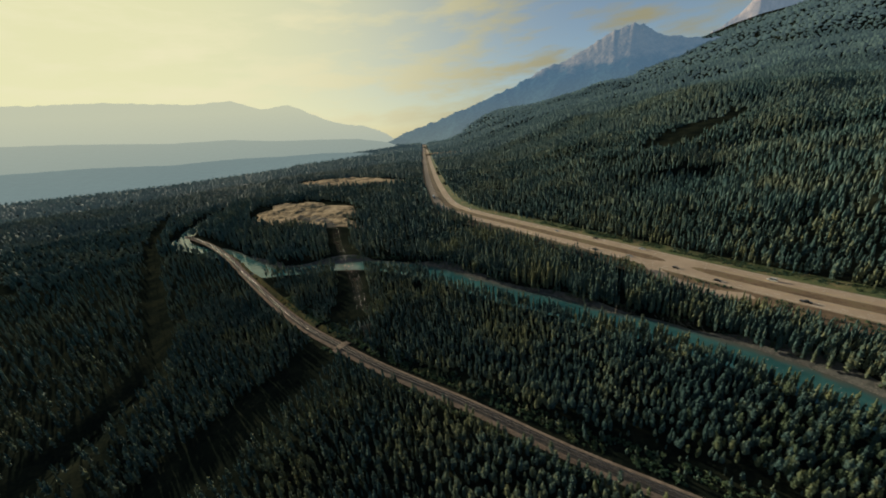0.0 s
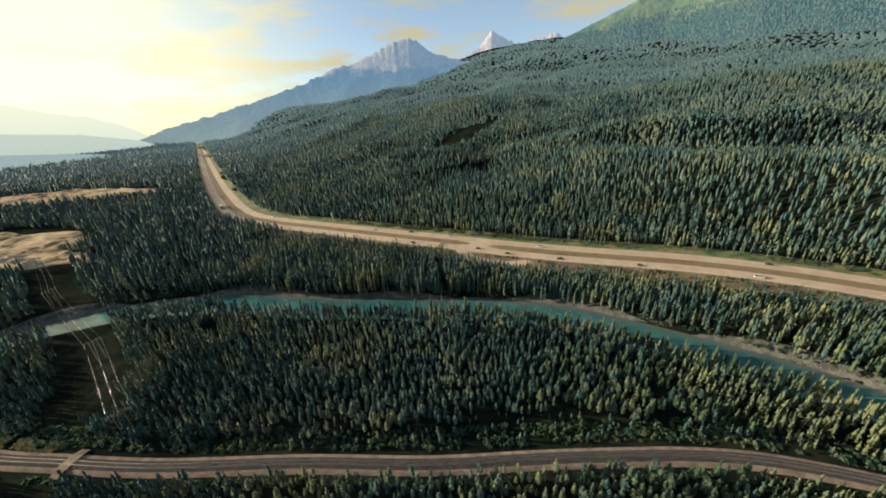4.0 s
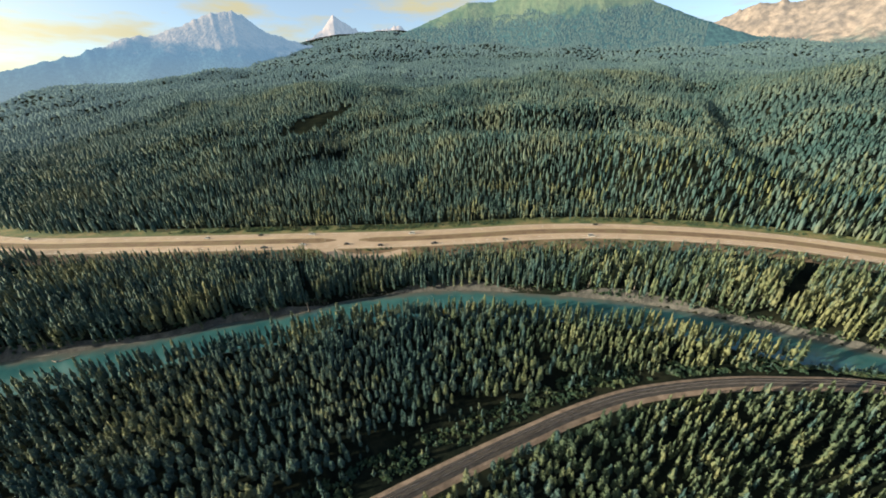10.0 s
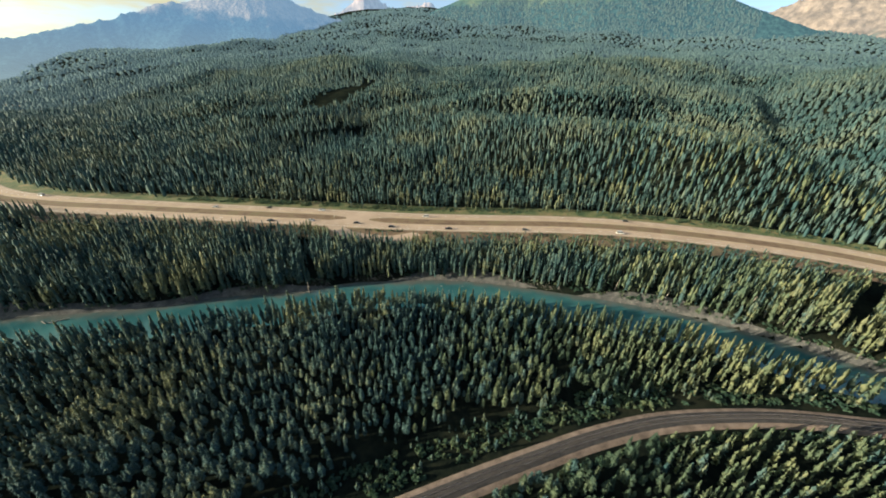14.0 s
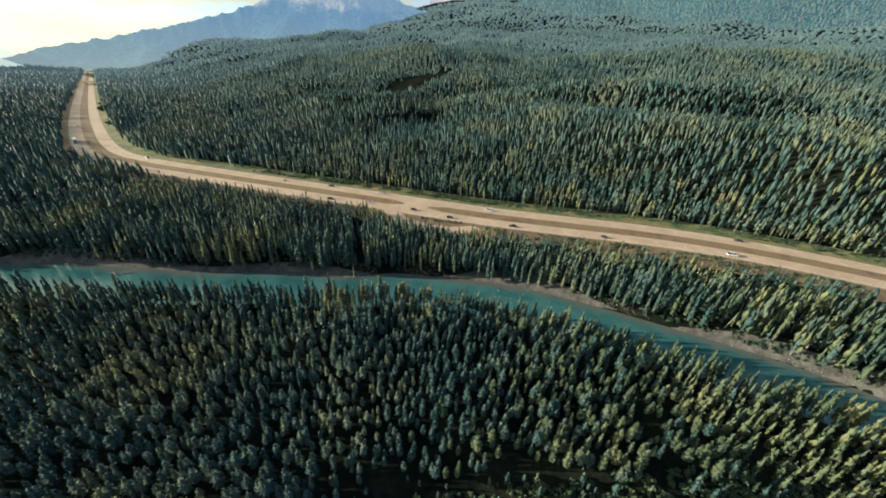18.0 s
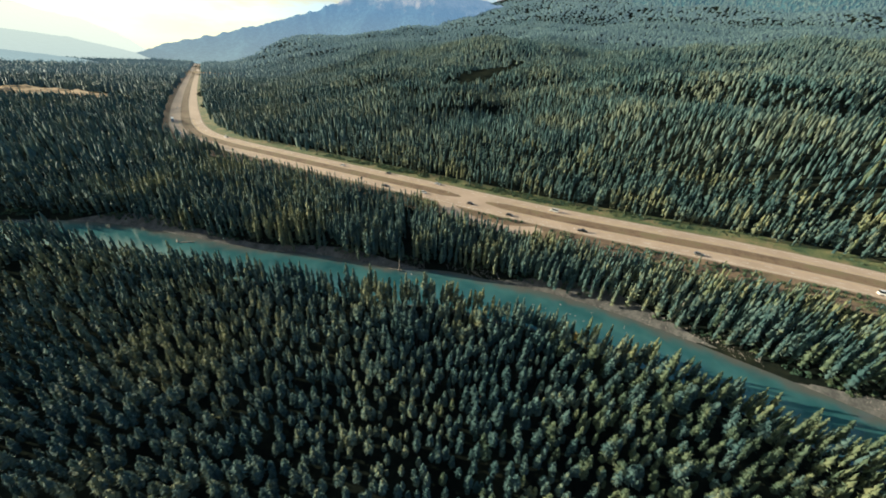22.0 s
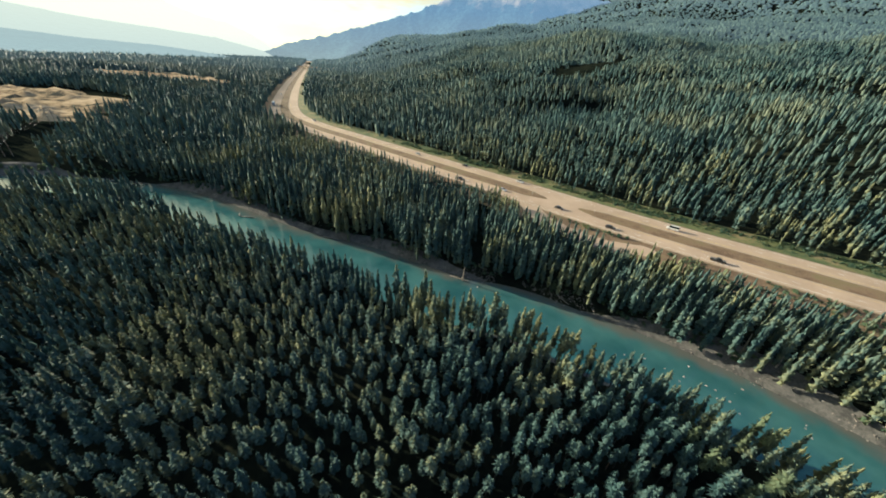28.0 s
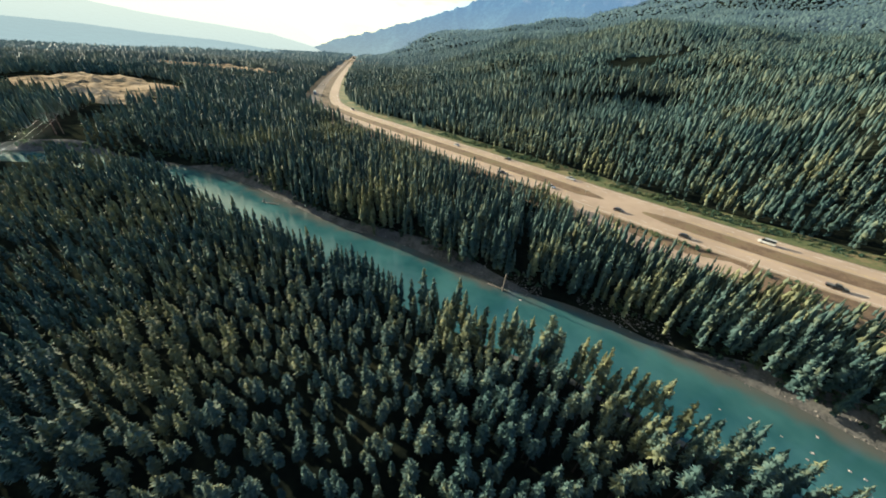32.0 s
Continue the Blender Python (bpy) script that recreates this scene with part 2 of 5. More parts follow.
HWY = curve_points([(-3600, 1572), (-2155, 945), (-1212, 535), (-737, 330), (-482, 225), (-338, 174), (-258, 168), (-183, 176), (-98, 186), (-36, 194), (20, 200.5),
                    (70, 208), (118, 218), (165, 228), (212, 233), (260, 232), (314, 226), (346, 218), (370, 208), (391, 198), (460, 158), (620, 50), (900, -160)], 12)
RIVER = curve_points([(-720, -190), (-531, -225), (-440, -216), (-385, -180), (-325, -146), (-258, -116), (-222, -98), (-206, -66), (-180, -18), (-149, 14), (-112, 38), (-74, 52),
                      (-38, 66), (-14, 80), (8, 88), (29, 97), (46, 108), (66, 114), (96, 122), (130, 124), (170, 122), (208, 118), (240, 108), (274, 94), (300, 84), (420, 28), (620, -80), (900, -190)], 6)
TRACK = curve_points([(-520, -238), (-400, -178), (-306, -143), (-239, -124), (-191, -110), (-125, -90), (-75, -72), (-47, -59), (-10, -41), (37, -14), (77, 7), (110, 27),
                      (134, 41), (156, 53), (180, 63), (213, 71), (240, 74), (272, 75), (320, 66), (420, 10), (560, -80), (800, -220)], 6)
LAYBY = curve_points([(-3, 184), (5, 177), (16, 171.5), (32, 170), (47, 173), (60, 181)], 4)
ROW = curve_points([(-330, -10), (-238, -20), (-110, -33), (-60, -55), (-42, -68), (-20, -92), (10, -130), (60, -190)], 10)
CLEARING = curve_points([(24, 112), (14, 124), (0, 140), (-8, 152)], 4)
GAP = curve_points([(356, 196), (338, 184), (312, 160), (288, 140), (276, 128)], 5)
STREAM = curve_points([(-760, -300), (-486, -259), (-306, -215), (-174, -180), (-107, -161), (-60, -170), (20, -210)], 10)
PITS = [(-505, -42, 125, 70, 24, 6), (-400, -22, 85, 24, 26, 6), (-850, 105, 200, 66, 33, 6), (-1310, 674, 150, 30, 22, 13)]  # x, y, half length, half width, turn, level


BARE = [(-235, 665, 210, 44, 90), (-377, 345, 28, 15, 60), (-322, 272, 22, 9, 40), (-92, 448, 14, 9, 10), (-312, 389, 15, 9, 0)]  # treeless dark hollows on the slope


def bare_inside(x, y):
    worst = np.full(np.shape(x), 9.0)
    for px, py, a, b, turn in BARE:
        c, s = math.cos(radians(turn)), math.sin(radians(turn))
        worst = np.minimum(worst, np.hypot(((x - px) * c + (y - py) * s) / a, (-(x - px) * s + (y - py) * c) / b))
    return worst


def pit_each(x, y):
    for px, py, a, b, turn, level in PITS:
        c, s = math.cos(radians(turn)), math.sin(radians(turn))
        u, v = (x - px) * c + (y - py) * s, -(x - px) * s + (y - py) * c
        yield np.hypot(u / a, v / b), level


def pit_inside(x, y):
    return np.min([d for d, _ in pit_each(x, y)], axis=0)


def wave(x, y, length, seed):
    """Smooth value noise between -1 and 1, from a few crossed waves."""
    rng = np.random.RandomState(seed)
    total = 0
    for _ in range(7):
        a = rng.uniform(0, 2 * math.pi)
        k = 2 * math.pi / (length * rng.uniform(0.6, 1.7))
        total = total + np.sin(k * (x * math.cos(a) + y * math.sin(a)) + rng.uniform(0, 6.28))
    return total / 3.2


def smooth(t):
    t = np.clip(t, 0, 1)
    return t * t * (3 - 2 * t)


RIDGES = [  # x, y, height, half length, half width, turn: wooded knolls and hollows on the slope
    (-390, 950, 26, 170, 130, 25), (1010, 880, 70, 330, 260, 20), (330, 1150, 30, 420, 130, 4),
    (-700, 980, 30, 330, 130, 20), (650, 1300, 35, 380, 140, 5), (-377, 345, -5, 30, 20, 20), (-92, 448, -5, 24, 16, 0), (-240, 470, 14, 90, 40, 15), (-420, 520, 12, 120, 60, 20)]
# edges of wooded terraces: line and height along it, then a gully that cuts the eastern slope
TERRACES = [(curve_points([(-60, 402), (-32, 434), (22, 494), (76, 486), (152, 442), (272, 432), (330, 388), (400, 330)], 15), [20, 40, 54, 56, 54, 56, 50, 34], 20, 150),
            (curve_points([(-50, 545), (-10, 590), (60, 645), (130, 668), (240, 668), (330, 740)], 20), [58, 72, 86, 88, 88, 96], 30, 110)]
GULLY = curve_points([(700, 1060), (615, 768), (490, 483), (445, 395), (425, 350)], 20)
WOODS_TOP = ([-90, -60, -41, -35, -20, -10, 0, 11, 19, 25, 36, 40, 47, 57, 67, 72, 90], [3.5, 4.0, 4.6, 5.3, 6.6, 7.6, 8.2, 8.5, 8.6, 7.5, 5.3, 4.9, 3.5, 2.2, 0.2, -1.0, -1.4])  # degrees to the left of +y: degrees up


def ground_z(x, y):
    x, y = np.asarray(x, float), np.asarray(y, float)
    dh, _, sh = line_distance(x, y, HWY)
    dr, _, sr = line_distance(x, y, RIVER)
    dr = np.where(sr > 0, dr, dr + 4.5)
    dt, _, _ = line_distance(x, y, TRACK)
    north = np.where(sh > 0, dh, 0.0)
    rise = np.interp(north, [0, 25, 60, 140, 205, 310, 460, 700], [0, 0, 3, 12, 17, 31, 56, 80])
    az = np.degrees(np.arctan2(-(x - 100), y - 10))
    dist = np.hypot(x - 100, y - 10)
    rise = rise * np.interp(az, [-90, -40, -15, 45, 60], [0.5, 0.8, 1.0, 1.0, 0.6])
    top = np.maximum(3800 * np.tan(np.radians(np.interp(az, *WOODS_TOP))) + 16, 10)
    rise = rise + top * np.interp(dist, [650, 1200, 2000, 3000, 3800, 4500], [0, 0.08, 0.23, 0.56, 1.0, 1.3]) * smooth(north / 900)
    roll = np.clip(north / 300, 0, 1)
    z = 4.6 + rise + wave(x, y, 60, 3) * 0.35 * np.clip(dh / 40, 0, 1) + (wave(x, y, 330, 5) * 7 + wave(x, y, 150, 6) * 4) * roll + wave(x, y, 700, 8) * 16 * np.clip((dist - 600) / 900, 0, 1) * roll
    for line, tops, dip, run in TERRACES:
        dc, ac, sc = line_distance(x, y, line)
        edge = np.interp(ac, np.linspace(0, ac.max() if ac.max() > 0 else 1, len(tops)), tops)
        near = np.where(sc > 0, np.exp(-(dc / 130) ** 2), smooth(1 - dc / run)) * smooth((north - 30) / 90)
        z = np.where(edge > z, z + (edge - z) * near, z) - np.where(sc > 0, dip * 0.4 * np.exp(-((dc - 75) / 45) ** 2), 0) * roll
    dg, _, sg = line_distance(x, y, GULLY)
    z = z - 25 * smooth(1 - dg / np.where(sg > 0, 110, 48)) * np.clip(north / 160, 0, 1)
    for rx, ry, h, a, b, turn in RIDGES:
        c, s = math.cos(radians(turn)), math.sin(radians(turn))
        u, v = ((x - rx) * c + (y - ry) * s) / a, (-(x - rx) * s + (y - ry) * c) / b
        z = z + h * np.exp(-(u * u + v * v)) * np.clip(north / 120, 0, 1)
    z = z + np.interp(-(y + 500), [0, 500, 2500, 4500], [0, 25, 300, 600])
    z = z - 0.55 * smooth((15.5 - np.abs(dh)) / 1.5) - 0.6 * smooth(1 - np.abs(dh) / 4.0)
    ds, _, _ = line_distance(x, y, STREAM)
    z = z - 3.2 * smooth((11 - ds) / 6)
    bank = smooth((dr - 11) / 13)
    z = np.where(dr < 40, -1.6 + (z + 1.6) * bank, z)
    z = np.where((dt < 11), z + (5.2 - z) * smooth((11 - dt) / 5) * (dr > 14), z)
    for inside, level in pit_each(x, y):
        z = np.where(inside < 1.1, np.minimum(z, level - 0.5), z)
    return z


def mesh_from(name, verts, faces, mats, smooth_shade=False):
    me = bpy.data.meshes.new(name)
    verts = np.asarray(verts, np.float32)
    faces = np.asarray(faces, np.int32)
    k = faces.shape[1]
    me.vertices.add(len(verts))
    me.vertices.foreach_set("co", verts.ravel())
    me.loops.add(faces.size)
    me.loops.foreach_set("vertex_index", faces.ravel())
    me.polygons.add(len(faces))
    me.polygons.foreach_set("loop_start", np.arange(0, faces.size, k, dtype=np.int32))
    me.update(calc_edges=True)
    me.validate()
    if smooth_shade:
        me.polygons.foreach_set("use_smooth", np.ones(len(faces), bool))
    for m in mats if isinstance(mats, (list, tuple)) else [mats]:
        me.materials.append(m)
    return me


def grid_faces(nu, nv):
    a = (np.arange(nu - 1)[:, None] * nv + np.arange(nv - 1)[None]).ravel()
    return np.stack([a, a + nv, a + nv + 1, a + 1], 1)


# ---- ground ----
def spaced(lo, hi, step, far_lo, far_hi):
    """Coordinates with an even step from lo to hi and growing steps out to far_lo and far_hi."""
    mid = list(np.arange(lo, hi + step, step))
    for sign, far in ((1, far_hi), (-1, far_lo)):
        s, v = step, (mid[-1] if sign > 0 else mid[0])
        while sign * (far - v) > 0:
            s = min(s * 1.09, 90)
            v += sign * s
            mid = mid + [v] if sign > 0 else [v] + mid
    return np.array(mid)


gx, gy = spaced(-560, 480, 4.0, -4800, 4300), spaced(-260, 262, 4.0, -2500, 4300)
GX, GY = np.meshgrid(gx, gy, indexing="ij")
GZ = ground_z(GX, GY)
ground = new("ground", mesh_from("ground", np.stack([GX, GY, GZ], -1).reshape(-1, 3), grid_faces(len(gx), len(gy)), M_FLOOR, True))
tagged(ground, "forest floor of a broad mountain valley, tree shade darkened into its colour", "ground", kind="structure")


def strip(name, line, offsets, z, mats, label, category, kind="structure", ends=None):
    """A long sheet along a line; offsets: (to the left of its way, height above z)."""
    d = np.gradient(line, axis=0)
    nrm = np.stack([-d[:, 1], d[:, 0]], 1) / np.linalg.norm(d, axis=1)[:, None]
    verts = []
    for i, p in enumerate(line):
        for off, dz in offsets:
            q = p + nrm[i] * off
            zz = z[i] if np.ndim(z) else z
            verts.append((q[0], q[1], zz + dz))
    ob = new(name, mesh_from(name, verts, grid_faces(len(line), len(offsets))[:, ::-1], mats))
    return tagged(ob, label, category, kind=kind)


# ---- highway: two carriageways, shoulders, median ----
near_hwy = HWY[(HWY[:, 0] > -3500) & (HWY[:, 0] < 900)]
strip("road_bed", near_hwy, [(24, -1.6), (17.2, -0.02), (5.0, -0.02), (0, -0.5), (-5.0, -0.02), (-17.0, -0.02), (-22, -1.4)], 5.0, M_SHOULDER, "pale gravel bed and shoulders under the divided highway", "road bed")
strip("road", near_hwy, [(16.4, 0.0), (11, 0.08), (5.4, 0.0)], 5.05, M_ASPHALT, "far carriageway of sun-bleached asphalt, two lanes", "road")
strip("road", near_hwy, [(-5.4, 0.0), (-11, 0.08), (-16.4, 0.0)], 5.05, M_ASPHALT, "near carriageway of sun-bleached asphalt, two lanes", "road")
strip("verge", near_hwy, [(33, 0.75), (29, 0.3), (23, 0.0), (17.4, 0.02)], 5.0, M_VERGE, "green and straw-coloured grass verge below the forest edge", "verge")
strip("verge", near_hwy, [(-17.2, 0.02), (-20, -0.05), (-27, 0.05), (-36, 0.0)], 5.0, M_MEDIAN, "dry brown grass verge beside the highway", "verge")

_, h_along, _ = line_distance(np.array([0.0, 18.0]), np.array([200.0, 200.0]), near_hwy)
seg = np.linalg.norm(np.diff(near_hwy, axis=0), axis=1)
h_run = np.concatenate([[0], np.cumsum(seg)])


def along_hwy(s):
    return np.stack([np.interp(s, h_run, near_hwy[:, 0]), np.interp(s, h_run, near_hwy[:, 1])], -1)


def median_island(s0, s1, end0, end1, label):
    """A grassed median with rounded noses and a sunk middle."""
    s = np.concatenate([s0 + np.array([0, .4, 1.2, 2.6, 5, 9, 14]), np.arange(s0 + 20, s1 - 20, 9.0), s1 - np.array([14, 9, 5, 2.6, 1.2, .4, 0])])
    line = along_hwy(s)
    w = np.full(len(s), 4.7)
    if end0:
        w *= np.sqrt(np.clip((s - s0) / 14, 0.0004, 1))
    if end1:
        w *= np.sqrt(np.clip((s1 - s) / 14, 0.0004, 1))
    d = np.gradient(line, axis=0)
    nrm = np.stack([-d[:, 1], d[:, 0]], 1) / np.linalg.norm(d, axis=1)[:, None]
    prof = [(1, -0.05), (0.8, 0.1), (0.35, 0.06), (0, 0.03), (-0.35, 0.06), (-0.8, 0.1), (-1, -0.05)]
    verts = [(*(line[i] + nrm[i] * w[i] * u), 5.10 + h * min(1, w[i] / 4)) for i in range(len(s)) for u, h in prof]
    ob = new("median", mesh_from("median", verts, grid_faces(len(s), len(prof))[:, ::-1], M_MEDIAN))
    tagged(ob, label, "median", kind="structure")


sa, sb = h_along
median_island(h_run[0], sa, False, True, "dry brown grass median with a rounded end at the crossover")
median_island(sb, h_run[-1], True, False, "dry brown grass median strip between the carriageways")
cross = along_hwy(np.linspace(sa - 9, sb + 9, 12))
strip("crossover", cross, [(5.7, 0.0), (0, 0.0), (-5.7, 0.0)], 5.035, M_ASPHALT, "paved crossover through the median", "road")

# lane paint
def paint_line(s0, s1, off, dash, gap, mat, name="lane_line"):
    verts, faces = [], []
    s = s0
    while s < s1:
        e = min(s + dash, s1)
        q = along_hwy(np.linspace(s, e, 3))
        d = np.gradient(q, axis=0)
        nrm = np.stack([-d[:, 1], d[:, 0]], 1) / np.linalg.norm(d, axis=1)[:, None]
        b = len(verts)
        z = 5.075 + 0.08 * (1 - abs(abs(off) - 11) / 5.6)
        for i in range(3):
            for w in (off + 0.09, off - 0.09):
                verts.append((*(q[i] + nrm[i] * w), z))
        faces += [(b, b + 1, b + 3, b + 2), (b + 2, b + 3, b + 5, b + 4)]
        s = e + gap
    ob = new(name, mesh_from(name, verts, np.array(faces)[:, ::-1], mat))
    tagged(ob, "worn painted line on the asphalt", "road marking", kind="structure")


m0, m1 = sa - 420, sb + 420
for sgn in (1, -1):
    paint_line(m0, m1, 11.0 * sgn, 3.0, 6.0, M_PAINT)
    paint_line(m0, m1, 14.8 * sgn, 60.0, 0.01, M_PAINT)
    paint_line(m0, sa - 16, 7.2 * sgn, 60.0, 0.01, M_PAINT_Y)
    paint_line(sb + 16, m1, 7.2 * sgn, 60.0, 0.01, M_PAINT_Y)

# rest area beside the near carriageway
strip("rest_area", LAYBY, [(4.6, 0.0), (0, 0.05), (-5.0, 0.0)], 5.04, M_ASPHALT, "paved pull-out beside the highway, half in tree shade", "pull-out")
strip("rest_area_bed", LAYBY, [(6.4, -0.1), (5, 0.0), (-5.4, 0.0), (-7.5, -1.0)], 4.98, M_SHOULDER, "gravel edge round the pull-out", "road bed")

ex, ey = LAYBY[-1] - 0.9
end_v = [(ex, ey, 5.05)] + [(ex + 4.8 * math.cos(a), ey + 4.8 * math.sin(a), 5.034) for a in np.arange(24) * math.pi / 12]
tagged(new("rest_area_end", mesh_from("rest_area_end", end_v, [(0, 1 + k, 1 + (k + 1) % 24) for k in range(24)], M_ASPHALT)), "rounded paved end of the pull-out", "pull-out", kind="structure")

# ---- river ----
M_WATER = bpy.data.materials.new("glacial_river_water")
M_WATER.use_nodes = True
n, l = M_WATER.node_tree.nodes, M_WATER.node_tree.links
bsdf = n["Principled BSDF"]
bsdf.inputs["Roughness"].default_value = 0.1
bsdf.inputs["IOR"].default_value = 1.33
geo = n.new("ShaderNodeNewGeometry")
tn = n.new("ShaderNodeTexNoise")
tn.inputs["Scale"].default_value = 0.06
tn.inputs["Detail"].default_value = 6
l.new(geo.outputs["Position"], tn.inputs["Vector"])
cr = n.new("ShaderNodeValToRGB")
cr.color_ramp.elements[0].position, cr.color_ramp.elements[1].position = 0.35, 0.68
cr.color_ramp.elements[0].color, cr.color_ramp.elements[1].color = (0.02, 0.07, 0.078, 1), (0.05, 0.128, 0.128, 1)
l.new(tn.outputs["Fac"], cr.inputs["Fac"])
# over the shallow pebble shelf the bed shows brown through the water
dep = n.new("ShaderNodeAttribute")
dep.attribute_name = "depth"
dn = n.new("ShaderNodeTexNoise")
dn.inputs["Scale"].default_value = 0.16
dn.inputs["Detail"].default_value = 7
l.new(geo.outputs["Position"], dn.inputs["Vector"])
da = n.new("ShaderNodeMath")
da.operation = 'MULTIPLY_ADD'
da.inputs[1].default_value = 0.9
l.new(dn.outputs["Fac"], da.inputs[0])
l.new(dep.outputs["Fac"], da.inputs[2])
dr_ = n.new("ShaderNodeMapRange")
dr_.interpolation_type = 'SMOOTHSTEP'
dr_.inputs["From Min"].default_value, dr_.inputs["From Max"].default_value = 0.42, 1.1
l.new(da.outputs["Value"], dr_.inputs["Value"])
dm = n.new("ShaderNodeMix")
dm.data_type = 'RGBA'
dm.inputs["A"].default_value = (0.085, 0.088, 0.078, 1)
l.new(dr_.outputs["Result"], dm.inputs["Factor"])
l.new(cr.outputs["Color"], dm.inputs["B"])
l.new(dm.outputs["Result"], bsdf.inputs["Base Color"])
tb = n.new("ShaderNodeTexNoise")
tb.inputs["Scale"].default_value = 1.1
tb.inputs["Detail"].default_value = 5
l.new(geo.outputs["Position"], tb.inputs["Vector"])
bp = n.new("ShaderNodeBump")
bp.inputs["Strength"].default_value, bp.inputs["Distance"].default_value = 0.35, 0.12
l.new(tb.outputs["Fac"], bp.inputs["Height"])
l.new(bp.outputs["Normal"], bsdf.inputs["Normal"])
BED = [(20, 0.0), (16, 0.02), (13.5, 0.15), (11, 0.4), (8, 0.7), (4, 1.0), (-2, 1.0), (-8, 0.9), (-12, 0.5), (-17, 0.1)]  # across the river: offset, depth
river = strip("water", RIVER, [(off, 0) for off, _ in BED], 0.0, M_WATER, "milky turquoise glacial river, brown over its pebble shelf", "river")
river.data.attributes.new("depth", 'FLOAT', 'POINT').data.foreach_set("value", np.tile([d for _, d in BED], len(RIVER)).astype(np.float32))
# the channel bed shares the floor's shade-darkened colour
strip("side_channel", STREAM, [(1.4, 0), (0, -0.1), (-1.4, 0)], 1.7, M_FLOOR, "bed of a narrow side channel in the woods, shade darkened into its colour", "stream bed")


def bank_strip(name, side, label, s_lo, s_hi, inner, outer, seed):
    """Gravel shore that lies on the ground just above the water's edge, with an uneven width."""
    line = RIVER[(RIVER[:, 0] > s_lo) & (RIVER[:, 0] < s_hi)]
    line = curve_points(line[::2], 3.0)
    d = np.gradient(line, axis=0)
    nrm = np.stack([-d[:, 1], d[:, 0]], 1) / np.linalg.norm(d, axis=1)[:, None]
    i = np.arange(len(line))
    wob = wave(i * 3.0, i * 0.0, 90, seed) * 2.4
    cols = []
    for u in np.linspace(0, 1, 6):
        off = inner + wob * 0.8 + (outer + wob - inner) * u
        q = line + nrm * (off * side)[:, None]
        cols.append(np.stack([q[:, 0], q[:, 1], ground_z(q[:, 0], q[:, 1]) + 0.07 + 0.12 * np.sin(u * 3.1416)], -1))
    v = np.stack(cols, 1).reshape(-1, 3)
    f = grid_faces(len(line), 6)
    ob = new(name, mesh_from(name, v, f if side < 0 else f[:, ::-1], M_GRAVEL, True))
    tagged(ob, label, "gravel bar", kind="structure")


bank_strip("gravel_bank", 1, "grey-brown pebble bank along the forest side of the river", -300, 420, 11.5, 19.5, 8)
bank_strip("gravel_bank", -1, "narrow pebble bank on the inner side of the river", -300, 420, 8.6, 12.5, 9)

# ---- railway ----
near_track = TRACK[(TRACK[:, 0] > -480) & (TRACK[:, 0] < 520)]
strip("rail_bed", near_track, [(4.1, -1.1), (2.9, -0.05), (1.9, 0.0), (-1.9, 0.0), (-2.6, -0.05), (-3.8, -1.0)], 6.0, M_TRACKSIDE, "brown gravel embankment of the railway", "rail bed")
strip("ballast", near_track, [(2.0, 0.0), (1.4, 0.35), (-1.4, 0.35), (-2.0, 0.0)], 6.03, M_BALLAST, "dark grey ballast under the railway track", "ballast")
M_STEEL = material("rail_steel", [(0.25, 0.2, 0.17), (0.4, 0.36, 0.33)], 1.0, 0.4, metallic=0.8)
M_TIE = material("creosoted_tie", [(0.04, 0.034, 0.03), (0.075, 0.064, 0.056)], 2.0, 0.9)
for off in (0.72, -0.72):
    r = strip("rail", near_track, [(off + 0.07, -0.02), (off + 0.035, 0.16), (off - 0.035, 0.16), (off - 0.07, -0.02)], 6.4, M_STEEL, "worn steel rail", "rail")
t_line = curve_points(near_track[(near_track[:, 0] > -140) & (near_track[:, 0] < 260)][::2], 0.65)
t_d = np.gradient(t_line, axis=0)
t_a = np.arctan2(t_d[:, 1], t_d[:, 0])
tie_v, tie_f = [], []
box = np.array([(sx, sy, sz) for sx in (-.12, .12) for sy in (-1.3, 1.3) for sz in (0, .14)])
box_f = np.array([(0, 1, 3, 2), (4, 6, 7, 5), (0, 4, 5, 1), (2, 3, 7, 6), (1, 5, 7, 3)])
for k, ((px, py), a) in enumerate(zip(t_line, t_a)):
    c, s = math.cos(a), math.sin(a)
    tie_v.append(np.stack([px + box[:, 0] * c - box[:, 1] * s, py + box[:, 0] * s + box[:, 1] * c, 6.285 + box[:, 2]], -1))
    tie_f.append(box_f + 8 * k)
tagged(new("ties", mesh_from("ties", np.concatenate(tie_v), np.concatenate(tie_f), M_TIE)), "dark timber ties across the railway ballast", "railway ties", kind="stuff")

